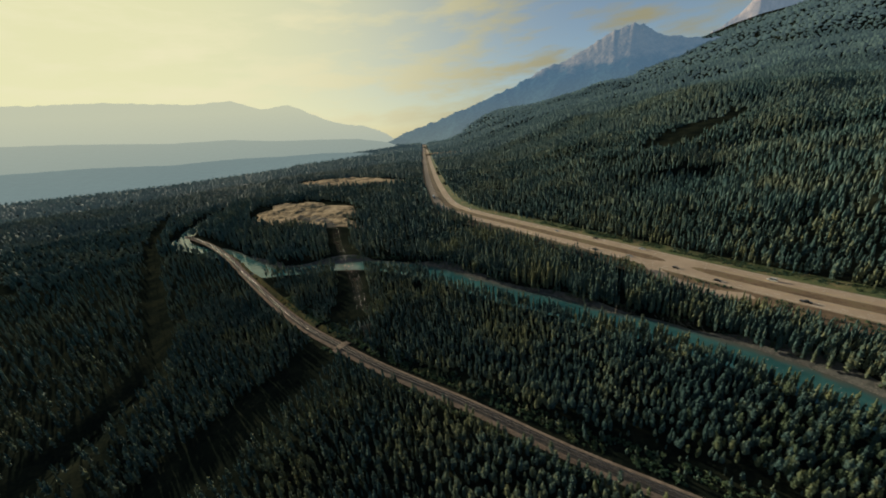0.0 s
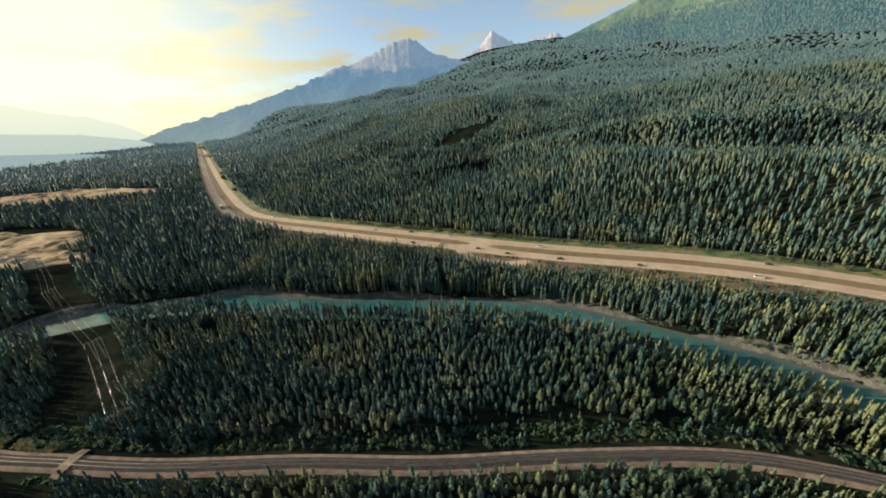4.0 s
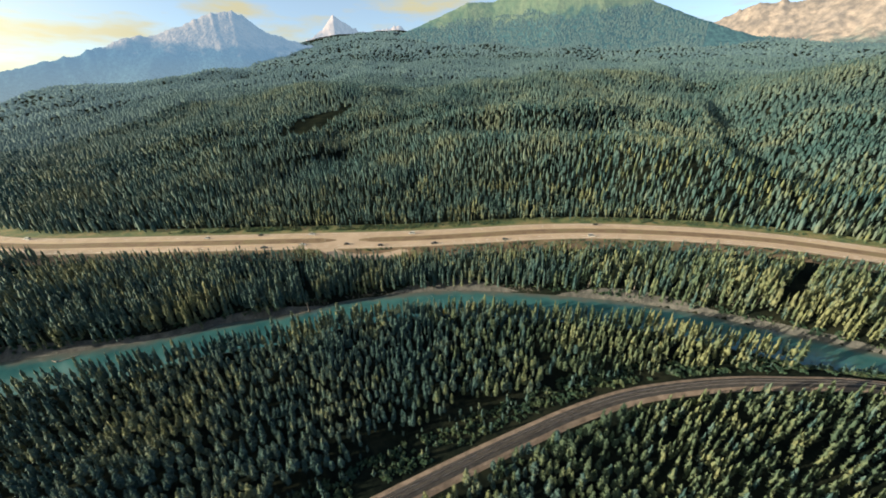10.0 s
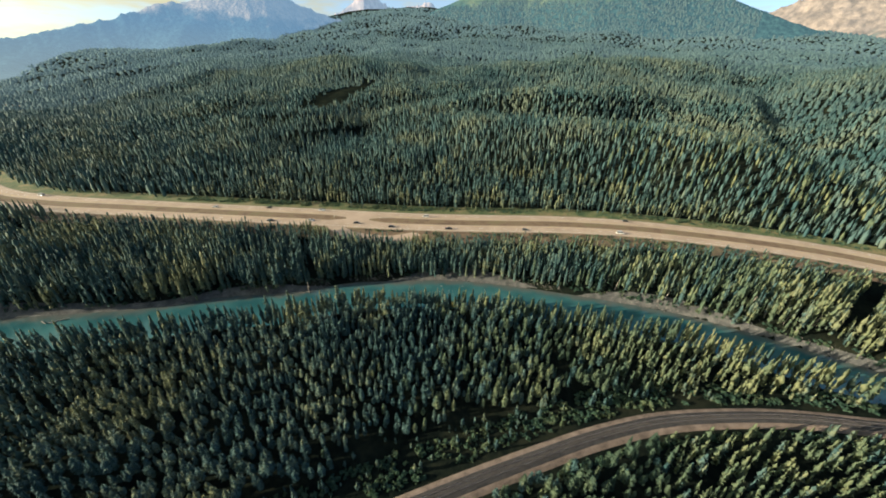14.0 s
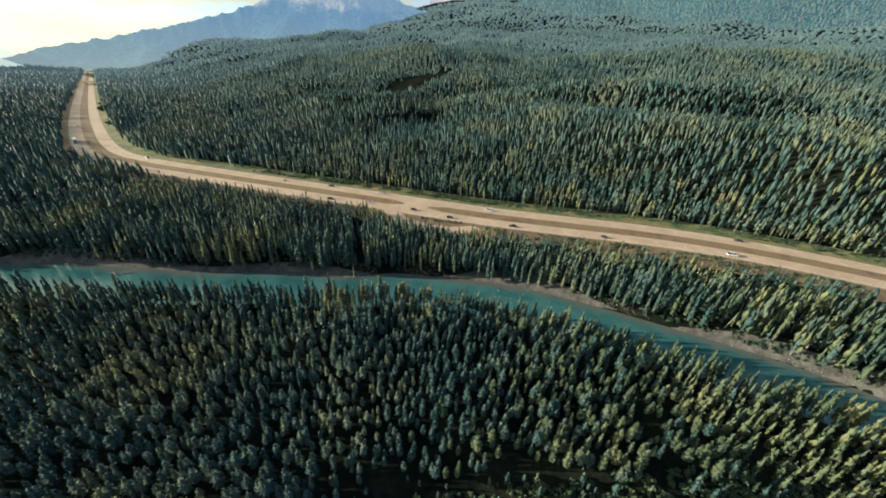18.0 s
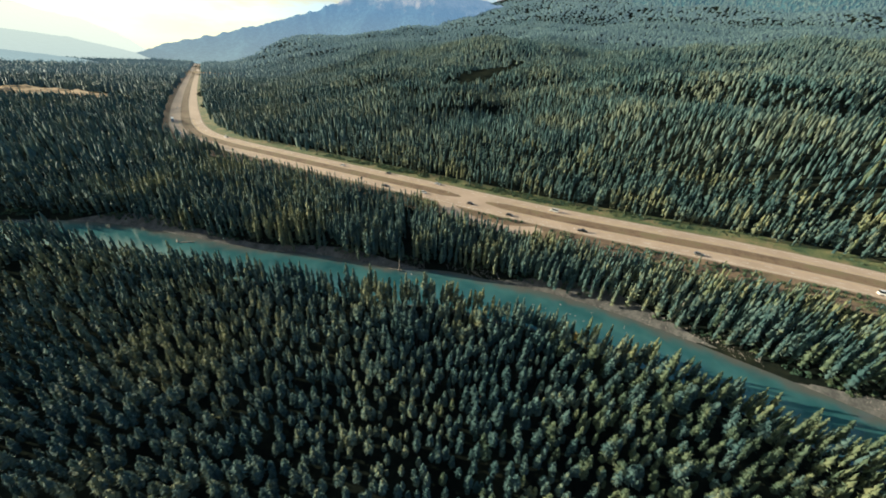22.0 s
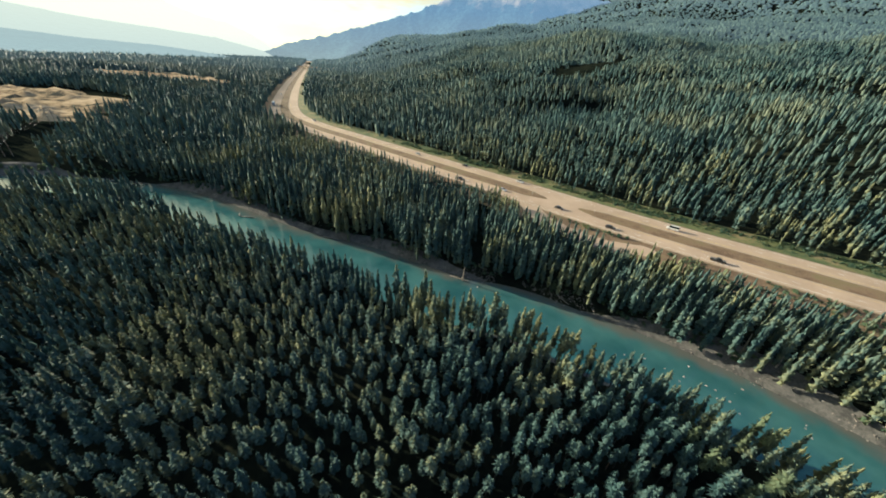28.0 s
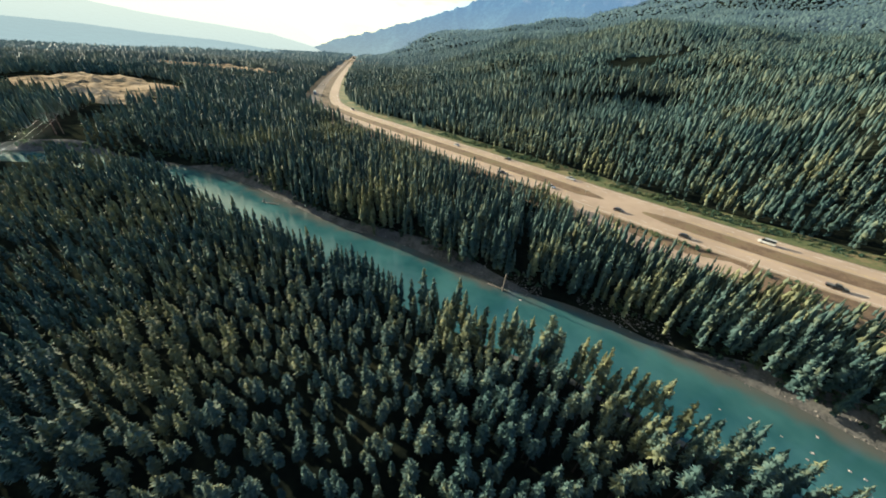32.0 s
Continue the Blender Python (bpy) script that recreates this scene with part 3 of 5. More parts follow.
# ---- quarries ----
for k, (px, py, a, b, turn, level) in enumerate(PITS):
    c, s = math.cos(radians(turn)), math.sin(radians(turn))
    rr, th = np.linspace(0, 1, 14), np.linspace(0, 2 * math.pi, 49)
    R, TH = np.meshgrid(rr, th, indexing="ij")
    edge = 1 + 0.14 * np.sin(TH * 3 + k) + 0.1 * np.sin(TH * 7 + 2 * k)
    u, v = R * edge * a * np.cos(TH), R * edge * b * np.sin(TH)
    X, Y = px + u * c - v * s, py + u * s + v * c
    Z = level + np.maximum(0, wave(X, Y, 26, 20 + k)) * 3.2 * (R < 0.9) + np.where(R > 0.97, -1.5, 0)
    ob = new("quarry", mesh_from("quarry", np.stack([X, Y, Z], -1).reshape(-1, 3), grid_faces(14, 49), M_PIT, True))
    tagged(ob, "bare pale gravel quarry with heaps, cut into the forest", "quarry", kind="structure")


# ---- forest ----
def spruce(rings, segs, sprays, seed, base=0.25, point=0.5, core=1.0):
    """Crown of a slim spruce: a lumpy, layered column with uneven whorls, and loose needle sprays that stand off it. Unit height and radius."""
    rng = np.random.RandomState(seed)
    verts, faces = [], []
    prof = np.interp(np.linspace(0, 1, rings), [0, 0.2, 0.5, 0.8, 1], [0.66, 1.0, 0.92 - 0.12 * point, 0.7 - 0.24 * point, 0.26 - 0.1 * point])
    for i in range(rings):
        u = i / (rings - 1)
        whorl = (1.0 if i % 2 == 0 else 0.55) if rings > 4 else 1.0
        a0 = rng.uniform(0, 6.28)
        for k in range(segs):
            a = a0 + 6.2832 * (k + rng.uniform(-.25, .25)) / segs
            r = prof[i] * whorl * rng.uniform(0.52, 1.36) * core
            z = base + (0.95 - base) * u + rng.uniform(-0.35, 0.35) * (0.9 - base) / rings - 0.012 * (whorl > 0.9)
            verts.append(np.array((math.cos(a) * r, math.sin(a) * r, z)))
    for i in range(rings - 1):
        for k in range(segs):
            p, q, s, t = i * segs + k, i * segs + (k + 1) % segs, (i + 1) * segs + (k + 1) % segs, (i + 1) * segs + k
            faces += [(p, q, s), (p, s, t)] if (i + k) % 2 else [(p, q, t), (q, s, t)]
    tip = len(verts)
    verts.append(np.array((rng.uniform(-.05, .05), rng.uniform(-.05, .05), 1.0)))
    top = (rings - 1) * segs
    faces += [(top + k, top + (k + 1) % segs, tip) for k in range(segs)]
    up = np.array((0, 0, 1.0))
    for _ in range(sprays):
        u, a = rng.uniform(0, 0.97), rng.uniform(0, 6.28)
        r = np.interp(u, np.linspace(0, 1, rings), prof)
        d = np.array((math.cos(a), math.sin(a), 0))
        t = np.array((-d[1], d[0], 0))
        z = base + (0.97 - base) * u
        s = rng.uniform(0.16, 0.34)
        w = t * s * rng.uniform(0.5, 0.9) + up * rng.uniform(-0.02, 0.02)
        b = len(verts)
        verts += [d * r * 0.4 + w + up * z, d * r * 0.4 - w + up * z, d * r * rng.uniform(0.95, 1.3) + t * rng.uniform(-.25, .25) + up * (z + rng.uniform(-0.06, 0.035))]
        faces.append((b, b + 1, b + 2))
    return np.array(verts, np.float32), np.array(faces, np.int32)


def trunk_mesh(height, r):
    """Tapered, slightly bent six-sided stem."""
    hs = np.array([-0.6, 0.0, 0.1, 0.4, 0.75, 0.96]) * height
    hs[0] = -0.6
    rs = np.array([1.5, 1.25, 1.0, 0.75, 0.4, 0.08]) * r
    a = np.arange(6) * math.pi / 3
    v = np.array([(math.cos(t) * q + 0.12 * math.sin(h * 0.3), math.sin(t) * q, h) for h, q in zip(hs, rs) for t in a], np.float32)
    f = [(i * 6 + k, i * 6 + (k + 1) % 6, i * 6 + 6 + (k + 1) % 6, i * 6 + 6 + k) for i in range(5) for k in range(6)]
    return v, np.array(f, np.int32)


def open_ground(x, y):
    """Where trees may stand: clear of road, river, rails, pits and cut strips."""
    dh, _, sh = line_distance(x, y, HWY)
    dr, _, sr = line_distance(x, y, RIVER)
    dt, _, st = line_distance(x, y, TRACK)
    edge = wave(x, y, 25, 31)
    ok = np.where(sh > 0, dh > 26 + edge * 1.6, dh > 40 + edge * 2.5 - 11 * smooth((14 - x) / 26) - 6 * smooth((-180 - x) / 60))
    ok &= dr > np.where(sr > 0, 16 + edge * 2.0, 12.5 + edge * 1.2)
    ok &= dt > np.where(st > 0, 11 + 4 * np.clip(edge, -1, 1) + 7 * np.exp(-((x - 105) / 45) ** 2), 5.6 + 0.8 * edge)
    ok &= line_distance(x, y, LAYBY)[0] > 9 + edge
    ok &= line_distance(x, y, CLEARING)[0] > 1.6 + 1.2 * edge
    ok &= line_distance(x, y, GAP)[0] > 3.6 + edge
    ok &= line_distance(x, y, ROW)[0] > 13.5 + edge * 2.5
    ok &= (wave(x, y, 38, 37) + 0.5 * wave(x, y, 14, 38) < 1.8) | (np.abs(y) > 180)  # small gaps in the stand
    ok &= bare_inside(x, y) > 0.95 + 0.3 * edge
    ok &= line_distance(x, y, STREAM)[0] > 8 + edge * 2
    ok &= pit_inside(x, y) > 1.12 + 0.08 * edge
    ok &= (np.abs(x) + np.abs(y)) < 9000
    return ok


def jittered(x0, x1, y0, y1, step, seed):
    rng = np.random.RandomState(seed)
    X, Y = np.meshgrid(np.arange(x0, x1, step), np.arange(y0, y1, step), indexing="ij")
    X = X + (np.arange(X.shape[1]) % 2)[None] * step * 0.5
    return X.ravel() + rng.uniform(-.58, .58, X.size) * step, Y.ravel() + rng.uniform(-.58, .58, X.size) * step


def forest(name, kinds, x, y, h, w, label, mat, seed, z=None):
    """One joined stand of trees: each place takes one of the given crowns, turned and scaled by chance."""
    rng = np.random.RandomState(seed)
    z = ground_z(x, y) if z is None else z
    pick = rng.randint(0, len(kinds), len(x))
    turn = rng.uniform(0, 6.2832, len(x))
    lean = rng.normal(0, 0.015, (len(x), 2))
    allv, allf, base = [], [], 0
    for k, (v, f) in enumerate(kinds):
        m = np.where(pick == k)[0]
        if not len(m):
            continue
        c, s = np.cos(turn[m])[:, None], np.sin(turn[m])[:, None]
        vx, vy, vz = v[None, :, 0] * w[m, None], v[None, :, 1] * w[m, None], v[None, :, 2] * h[m, None]
        P = np.stack([x[m, None] + vx * c - vy * s + vz * lean[m, :1], y[m, None] + vx * s + vy * c + vz * lean[m, 1:], z[m, None] + vz], -1)
        allv.append(P.reshape(-1, 3))
        allf.append((f[None] + (np.arange(len(m)) * len(v))[:, None, None] + base).reshape(-1, 3))
        base += len(m) * len(v)
    ob = new(name, mesh_from(name, np.concatenate(allv), np.concatenate(allf), mat))
    return tagged(ob, label, "forest", kind="stuff")


def tree_heights(x, y, seed):
    rng = np.random.RandomState(seed)
    dh, _, sh = line_distance(x, y, HWY)
    dr, _, sr = line_distance(x, y, RIVER)
    scale = np.interp(dh * sh, [-140, -90, -60, -25, 25, 45, 400], [1.15, 1.42, 1.15, 0.8, 1.25, 1.2, 1.2])
    scale = np.where((sh < 0) & (x < -200), np.maximum(scale, 1.35), scale)
    scale = np.where(sr < 0, np.interp(dr, [14, 26, 40], [1.25, 0.95, 0.78]), scale)
    return np.clip(9.4 + wave(x, y, 55, 41) * 0.9 + rng.normal(0, 1.7, len(x)), 4.2, 15) * scale


FINE = [spruce(8, 6, 84, s, base=0.36 + 0.06 * (s % 3), point=p, core=0.72) for s, p in zip(range(8), (0.3, 0.7, 0.1, 0.9, 0.5, 0.2, 0.6, 0.8))]
EDGE = [spruce(11, 6, 70, 30 + s, base=0.16 + 0.04 * s, point=p, core=0.8) for s, p in zip(range(5), (0.7, 0.9, 0.5, 1.0, 0.8))]
MID = [spruce(6, 4, 18, 50 + s, base=0.26, point=p, core=0.85) for s, p in zip(range(6), (0.5, 0.9, 0.3, 1.0, 0.7, 0.8))]
FAR = [spruce(3, 4, 6, 90 + s, base=0.16, point=1.0, core=0.9) for s in range(5)]


def clump(seed):
    """Two stacked, uneven four-sided tufts for woods kilometres off."""
    rng = np.random.RandomState(seed)
    v, f = [], []
    for z0, z1, r in ((-0.15, 0.8, 1.0), (0.4, 1.0, 0.6)):
        b = len(v)
        ox, oy = rng.uniform(-0.3, 0.3, 2)
        v.append((ox, oy, z1))
        v += [(math.cos(a) * r * q, math.sin(a) * r * q, z0 + rng.uniform(-.1, .1)) for a, q in zip(np.arange(4) * 1.5708 + rng.uniform(0, 1), rng.uniform(0.7, 1.2, 4))]
        f += [(b, b + 1 + k, b + 1 + (k + 1) % 4) for k in range(4)]
    return np.array(v, np.float32), np.array(f, np.int32)


TINY = [clump(200 + s) for s in range(5)]

# stand under and before the flight path
nx, ny = jittered(-170, 330, -150, 176, 2.4, 11)
ox, oy = jittered(-170, 330, -150, 176, 2.75, 10)
nd, od = np.hypot(nx - 82, ny - 40), np.hypot(ox - 82, oy - 40)
nx, ny = np.concatenate([nx[nd < 125], ox[od >= 125]]), np.concatenate([ny[nd < 125], oy[od >= 125]])
nd = np.hypot(nx - 82, ny - 40)
keep = open_ground(nx, ny)
nx, ny, nd = nx[keep], ny[keep], nd[keep]
nh = tree_heights(nx, ny, 12)
nw = nh * np.random.RandomState(13).uniform(0.1, 0.145, len(nx))
single = (nx > 18) & (nx < 118) & (ny > 34) & (ny < 112)
order = np.where(single)[0]
order = order[np.argsort(np.abs(nx[order] - 75) + 1.4 * np.abs(ny[order] - 84))][:300]
is_single = np.zeros(len(nx), bool)
is_single[order] = True
shore, _, shore_side = line_distance(nx, ny, RIVER)
rim = (shore < np.where(shore_side > 0, 26, 20)) & (nd < 140) & ~is_single  # trees in the light at the water, green down to the ground
nw = np.where((shore < 26) | (shore_side > 0), nw * 0.76, nw)
close = (nd < 88) & ~is_single & ~rim
rest = ~close & ~is_single & ~rim
pine = np.random.RandomState(17).uniform(0, 1, len(nx)) < np.where(shore_side > 0, 0.6 * smooth((nx - 110) / 110), 0.85 * smooth((nx - 70) / 90))
for kinds, part_of, seed, label in ((FINE, close, 14, "dense stand of dark green spruce between railway and river"),
                                    (EDGE, rim, 16, "slim spruces along both river banks, branched to the ground"),
                                    (MID, rest, 15, "dense spruce forest round the river bend")):
    for m, mat, words in ((part_of & ~pine, M_SPRUCE, label), (part_of & pine, M_PINE, "yellow-green pines mixed into the river stand")):
        forest("pine_stand" if mat is M_PINE else "spruce_stand", kinds, nx[m], ny[m], nh[m], nw[m], words, mat, seed)

crowns, stems = [], []
for k, (v, f) in enumerate(FINE):
    crowns.append(mesh_from("crown", v * (1.0, 1.0, 9.2), f, M_SPRUCE))
    stems.append(mesh_from("trunk", *trunk_mesh(9.2, 0.12), M_BARK))
rng = np.random.RandomState(77)
oz = ground_z(nx[order], ny[order])
for k, i in enumerate(order):
    root = tagged(new("spruce_tree"), "dark green spruce tree in a dense stand by the river", "tree", group="spruce trees of the river stand")
    root.matrix_world = Matrix.Translation((nx[i], ny[i], oz[k])) @ Matrix.Rotation(rng.uniform(0, 6.28), 4, 'Z') @ Matrix.Diagonal((nw[i], nw[i], nh[i] / 9.2, 1))
    v = rng.randint(0, len(FINE))
    for nm, me in (("trunk", stems[v]), ("crown", crowns[v])):
        o = new(nm, me)
        o.parent = root

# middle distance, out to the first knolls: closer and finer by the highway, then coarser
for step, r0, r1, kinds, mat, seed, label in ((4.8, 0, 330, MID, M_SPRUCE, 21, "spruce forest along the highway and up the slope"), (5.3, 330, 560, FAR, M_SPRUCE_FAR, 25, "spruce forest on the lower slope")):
    mx, my = jittered(-470, 665, -480, 575, step, seed)
    md = np.hypot(mx - 100, my - 10)
    keep = ~((mx > -170) & (mx < 330) & (my > -150) & (my < 176)) & (md >= r0) & (md < r1) & ~((my < -90) & (mx > 40)) & ~((my < -260) & (mx > -60))
    mx, my = mx[keep], my[keep]
    keep = open_ground(mx, my)
    mx, my = mx[keep], my[keep]
    mh = tree_heights(mx, my, seed + 1)
    mw = mh * np.random.RandomState(seed + 2).uniform(0.095, 0.145, len(mx))
    pine = np.random.RandomState(seed + 4).uniform(0, 1, len(mx)) < 0.35 * smooth((mx - 120) / 260)
    forest("spruce_stand", kinds, mx[~pine], my[~pine], mh[~pine], mw[~pine], label, mat, seed + 3)
    forest("pine_stand", kinds, mx[pine], my[pine], mh[pine], mw[pine], "yellow-green pines mixed into the slope forest", M_PINE, seed + 5)

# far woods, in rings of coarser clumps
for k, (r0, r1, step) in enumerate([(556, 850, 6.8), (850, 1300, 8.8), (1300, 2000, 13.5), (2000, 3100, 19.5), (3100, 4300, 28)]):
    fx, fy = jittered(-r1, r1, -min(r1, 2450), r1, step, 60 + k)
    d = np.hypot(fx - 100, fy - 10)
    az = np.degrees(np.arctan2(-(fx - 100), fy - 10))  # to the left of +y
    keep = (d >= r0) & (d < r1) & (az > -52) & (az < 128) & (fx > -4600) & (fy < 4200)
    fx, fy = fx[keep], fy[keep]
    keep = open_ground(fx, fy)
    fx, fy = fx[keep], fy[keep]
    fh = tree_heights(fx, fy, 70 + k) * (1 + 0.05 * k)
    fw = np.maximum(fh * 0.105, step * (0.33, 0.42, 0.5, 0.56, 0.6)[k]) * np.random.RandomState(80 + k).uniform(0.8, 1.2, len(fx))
    # haze by ring: first in the needle colour, farther out as emission
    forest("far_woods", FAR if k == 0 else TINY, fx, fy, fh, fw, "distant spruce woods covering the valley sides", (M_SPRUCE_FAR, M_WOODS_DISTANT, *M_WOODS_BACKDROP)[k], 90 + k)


# ---- mountains ----
def rock_material(name, rock, wood, line, haze, amount, low=None, streak=0.0):
    """Bare rock above the tree line and woods below, with far haze put in as emission."""
    m = material(name, rock, 0.004, 0.95, fine=0.02, bump=0.7, bump_scale=0.035, spec=0.0)
    n, l = m.node_tree.nodes, m.node_tree.links
    b = n["Principled BSDF"]
    b.inputs["Normal"].links[0].from_node.inputs["Distance"].default_value = 14.0
    old = b.inputs["Base Color"].links[0].from_socket
    geo = n.new("ShaderNodeNewGeometry")
    sep = n.new("ShaderNodeSeparateXYZ")
    l.new(geo.outputs["Position"], sep.inputs["Vector"])
    nz = n.new("ShaderNodeTexNoise")
    nz.inputs["Scale"].default_value = 0.008
    nz.inputs["Detail"].default_value = 5
    l.new(geo.outputs["Position"], nz.inputs["Vector"])
    ma = n.new("ShaderNodeMath")
    ma.operation = 'MULTIPLY_ADD'
    ma.inputs[1].default_value = 340
    l.new(nz.outputs["Fac"], ma.inputs[0])
    l.new(sep.outputs["Z"], ma.inputs[2])
    mr = n.new("ShaderNodeMapRange")
    mr.inputs["From Min"].default_value, mr.inputs["From Max"].default_value = line + 120, line + 210
    l.new(ma.outputs[0], mr.inputs["Value"])
    mix = n.new("ShaderNodeMix")
    mix.data_type = 'RGBA'
    nw = n.new("ShaderNodeTexNoise")  # single crowns and gaps in the woods
    nw.inputs["Scale"].default_value = 0.03
    nw.inputs["Detail"].default_value = 4
    l.new(geo.outputs["Position"], nw.inputs["Vector"])
    rw = n.new("ShaderNodeMapRange")
    rw.inputs["From Min"].default_value, rw.inputs["From Max"].default_value = 0.36, 0.64
    rw.inputs["To Min"].default_value, rw.inputs["To Max"].default_value = 0.6, 1.35
    l.new(nw.outputs["Fac"], rw.inputs["Value"])
    vw = n.new("ShaderNodeVectorMath")
    vw.operation = 'SCALE'
    vw.inputs[0].default_value = wood
    l.new(rw.outputs["Result"], vw.inputs["Scale"])
    l.new(vw.outputs["Vector"], mix.inputs["A"])
    l.new(mr.outputs["Result"], mix.inputs["Factor"])
    l.new(old, mix.inputs["B"])
    l.new(mix.outputs["Result"], b.inputs["Base Color"])
    if streak:  # avalanche paths running down the face
        mp = n.new("ShaderNodeMapping")
        mp.inputs["Scale"].default_value = (0.022, 0.022, 0.0022)
        l.new(geo.outputs["Position"], mp.inputs["Vector"])
        ns = n.new("ShaderNodeTexNoise")
        ns.inputs["Scale"].default_value = 1.0
        ns.inputs["Detail"].default_value = 7
        l.new(mp.outputs["Vector"], ns.inputs["Vector"])
        rs = n.new("ShaderNodeMapRange")
        rs.inputs["From Min"].default_value, rs.inputs["From Max"].default_value = 0.38, 0.66
        rs.inputs["To Min"].default_value, rs.inputs["To Max"].default_value = 1 - streak, 1 + streak
        l.new(ns.outputs["Fac"], rs.inputs["Value"])
        vm = n.new("ShaderNodeVectorMath")
        vm.operation = 'SCALE'
        l.new(mix.outputs["Result"], vm.inputs[0])
        l.new(rs.outputs["Result"], vm.inputs["Scale"])
        l.new(vm.outputs["Vector"], b.inputs["Base Color"])
    if low:  # painted haze glow changes to the low colour towards the valley floor
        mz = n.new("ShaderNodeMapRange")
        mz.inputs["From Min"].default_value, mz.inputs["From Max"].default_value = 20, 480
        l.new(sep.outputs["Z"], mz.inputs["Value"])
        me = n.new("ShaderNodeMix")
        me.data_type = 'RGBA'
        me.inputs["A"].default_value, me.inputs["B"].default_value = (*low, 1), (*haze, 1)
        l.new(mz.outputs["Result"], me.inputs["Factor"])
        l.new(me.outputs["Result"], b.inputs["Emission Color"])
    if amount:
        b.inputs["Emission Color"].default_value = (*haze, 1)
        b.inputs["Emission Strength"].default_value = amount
    return m


FACES = {}
_table = np.random.RandomState(7).uniform(-1, 1, (256, 256))


def lattice(x, y):
    """Smooth noise between -1 and 1 with one cell per unit."""
    i, j = np.floor(x).astype(int), np.floor(y).astype(int)
    u, v = smooth(x - i), smooth(y - j)
    a, b = _table[i % 256, j % 256], _table[(i + 1) % 256, j % 256]
    c, d = _table[i % 256, (j + 1) % 256], _table[(i + 1) % 256, (j + 1) % 256]
    return (a * (1 - u) + b * u) * (1 - v) + (c * (1 - u) + d * u) * v


def ridged(x, y, octaves):
    """Sharp-crested relief between 0 and about 1."""
    total, amp, weight = 0.0, 0.5, 1.0
    for k in range(octaves):
        n = (1 - np.abs(lattice(x * 2 ** k + 17 * k, y * 2 ** k + 5 * k))) ** 2
        total = total + n * amp * weight
        weight = np.clip(n * 1.6, 0, 1)
        amp *= 0.5
    return total


def range_of(name, crest, dist, front, back, foot, seed, mat, label, rough=60, nu=320, nv=64, crag=0.25, steep=1.15):
    """A range seen from the valley: crest as (degrees to the left of +y, degrees up) at a distance, with spurs and gullies down its face."""
    az = np.linspace(crest[0][0], crest[-1][0], nu)
    el = np.interp(-az, [-a for a, _ in crest], [e for _, e in crest])
    jag = (ridged(az * 0.9 + seed, az * 0.37 + seed, 5) - 0.45) * crag
    v = np.linspace(-1, 1, nv)
    A, V = np.meshgrid(np.radians(az), v, indexing="ij")
    R = dist + np.where(V < 0, V * front, V * back)
    X, Y = 100 - np.sin(A) * R, -np.cos(A) * -R
    top = (100 + np.tan(np.radians(el)) * dist)[:, None]
    Z = foot + (top - foot) * (1 - np.abs(V)) ** steep
    Z = Z + (np.radians(jag) * dist)[:, None] * (1 - np.abs(V)) ** 14
    gx, gy = A * dist + lattice(X / 400 + seed, Y / 400) * 90, R + lattice(X / 300, Y / 300 + seed) * 60
    spur = 1 - ridged(gx / 900 + seed, gy / 1100, 3)
    gully = 1 - ridged(gx / 260 + seed * 3, gy / 380, 4)
    fine = 1 - ridged(X / 120 + seed, Y / 120, 3)
    low = np.clip((Z - foot) / 260, 0, 1) * np.clip(np.abs(V) * 4, 0.04, 1)
    Z = Z - (spur * 1.1 + gully * 0.32 + fine * 0.16) * rough * low
    FACES[mat.name] = (X, Y, Z)
    ob = new(name, mesh_from(name, np.stack([X, Y, Z], -1).reshape(-1, 3), grid_faces(nu, nv)[:, ::-1], mat, True))
    return tagged(ob, label, "mountain", kind="structure")


# the haze of each range glows from its own surface; no air is modelled
M_WEST = rock_material("west_range_haze_glow", [(0.02, 0.02, 0.018), (0.03, 0.028, 0.024)], (0.02, 0.022, 0.02), 500, (1.0, 0.9, 0.58), 0.42, (0.76, 0.73, 0.54))
M_PEAK = rock_material("blue_peak_haze_glow", [(0.10, 0.09, 0.08), (0.22, 0.175, 0.135)], (0.018, 0.035, 0.042), 560, (0.36, 0.54, 0.7), 0.17, (0.6, 0.68, 0.62), 0.1)
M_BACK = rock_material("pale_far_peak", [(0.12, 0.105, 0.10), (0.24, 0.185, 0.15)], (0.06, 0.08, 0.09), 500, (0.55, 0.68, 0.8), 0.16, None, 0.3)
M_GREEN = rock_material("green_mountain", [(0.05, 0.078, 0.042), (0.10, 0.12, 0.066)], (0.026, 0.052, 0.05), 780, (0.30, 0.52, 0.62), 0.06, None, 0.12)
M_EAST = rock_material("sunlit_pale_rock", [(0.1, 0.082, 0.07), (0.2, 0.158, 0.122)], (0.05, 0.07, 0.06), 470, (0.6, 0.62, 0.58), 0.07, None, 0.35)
range_of("mountain", [(150, 7), (125, 7), (114, 7), (107, 7.2), (99, 6.7), (94.5, 7), (90.7, 5.7), (87, 6.1), (82.6, 3.8), (80, 2.8), (76, 2.0), (73, 0.6), (70, -2.0)], 4200, 800, 400, -60, 101, M_WEST, "mountain range beyond the valley, golden haze painted as glow", 10)
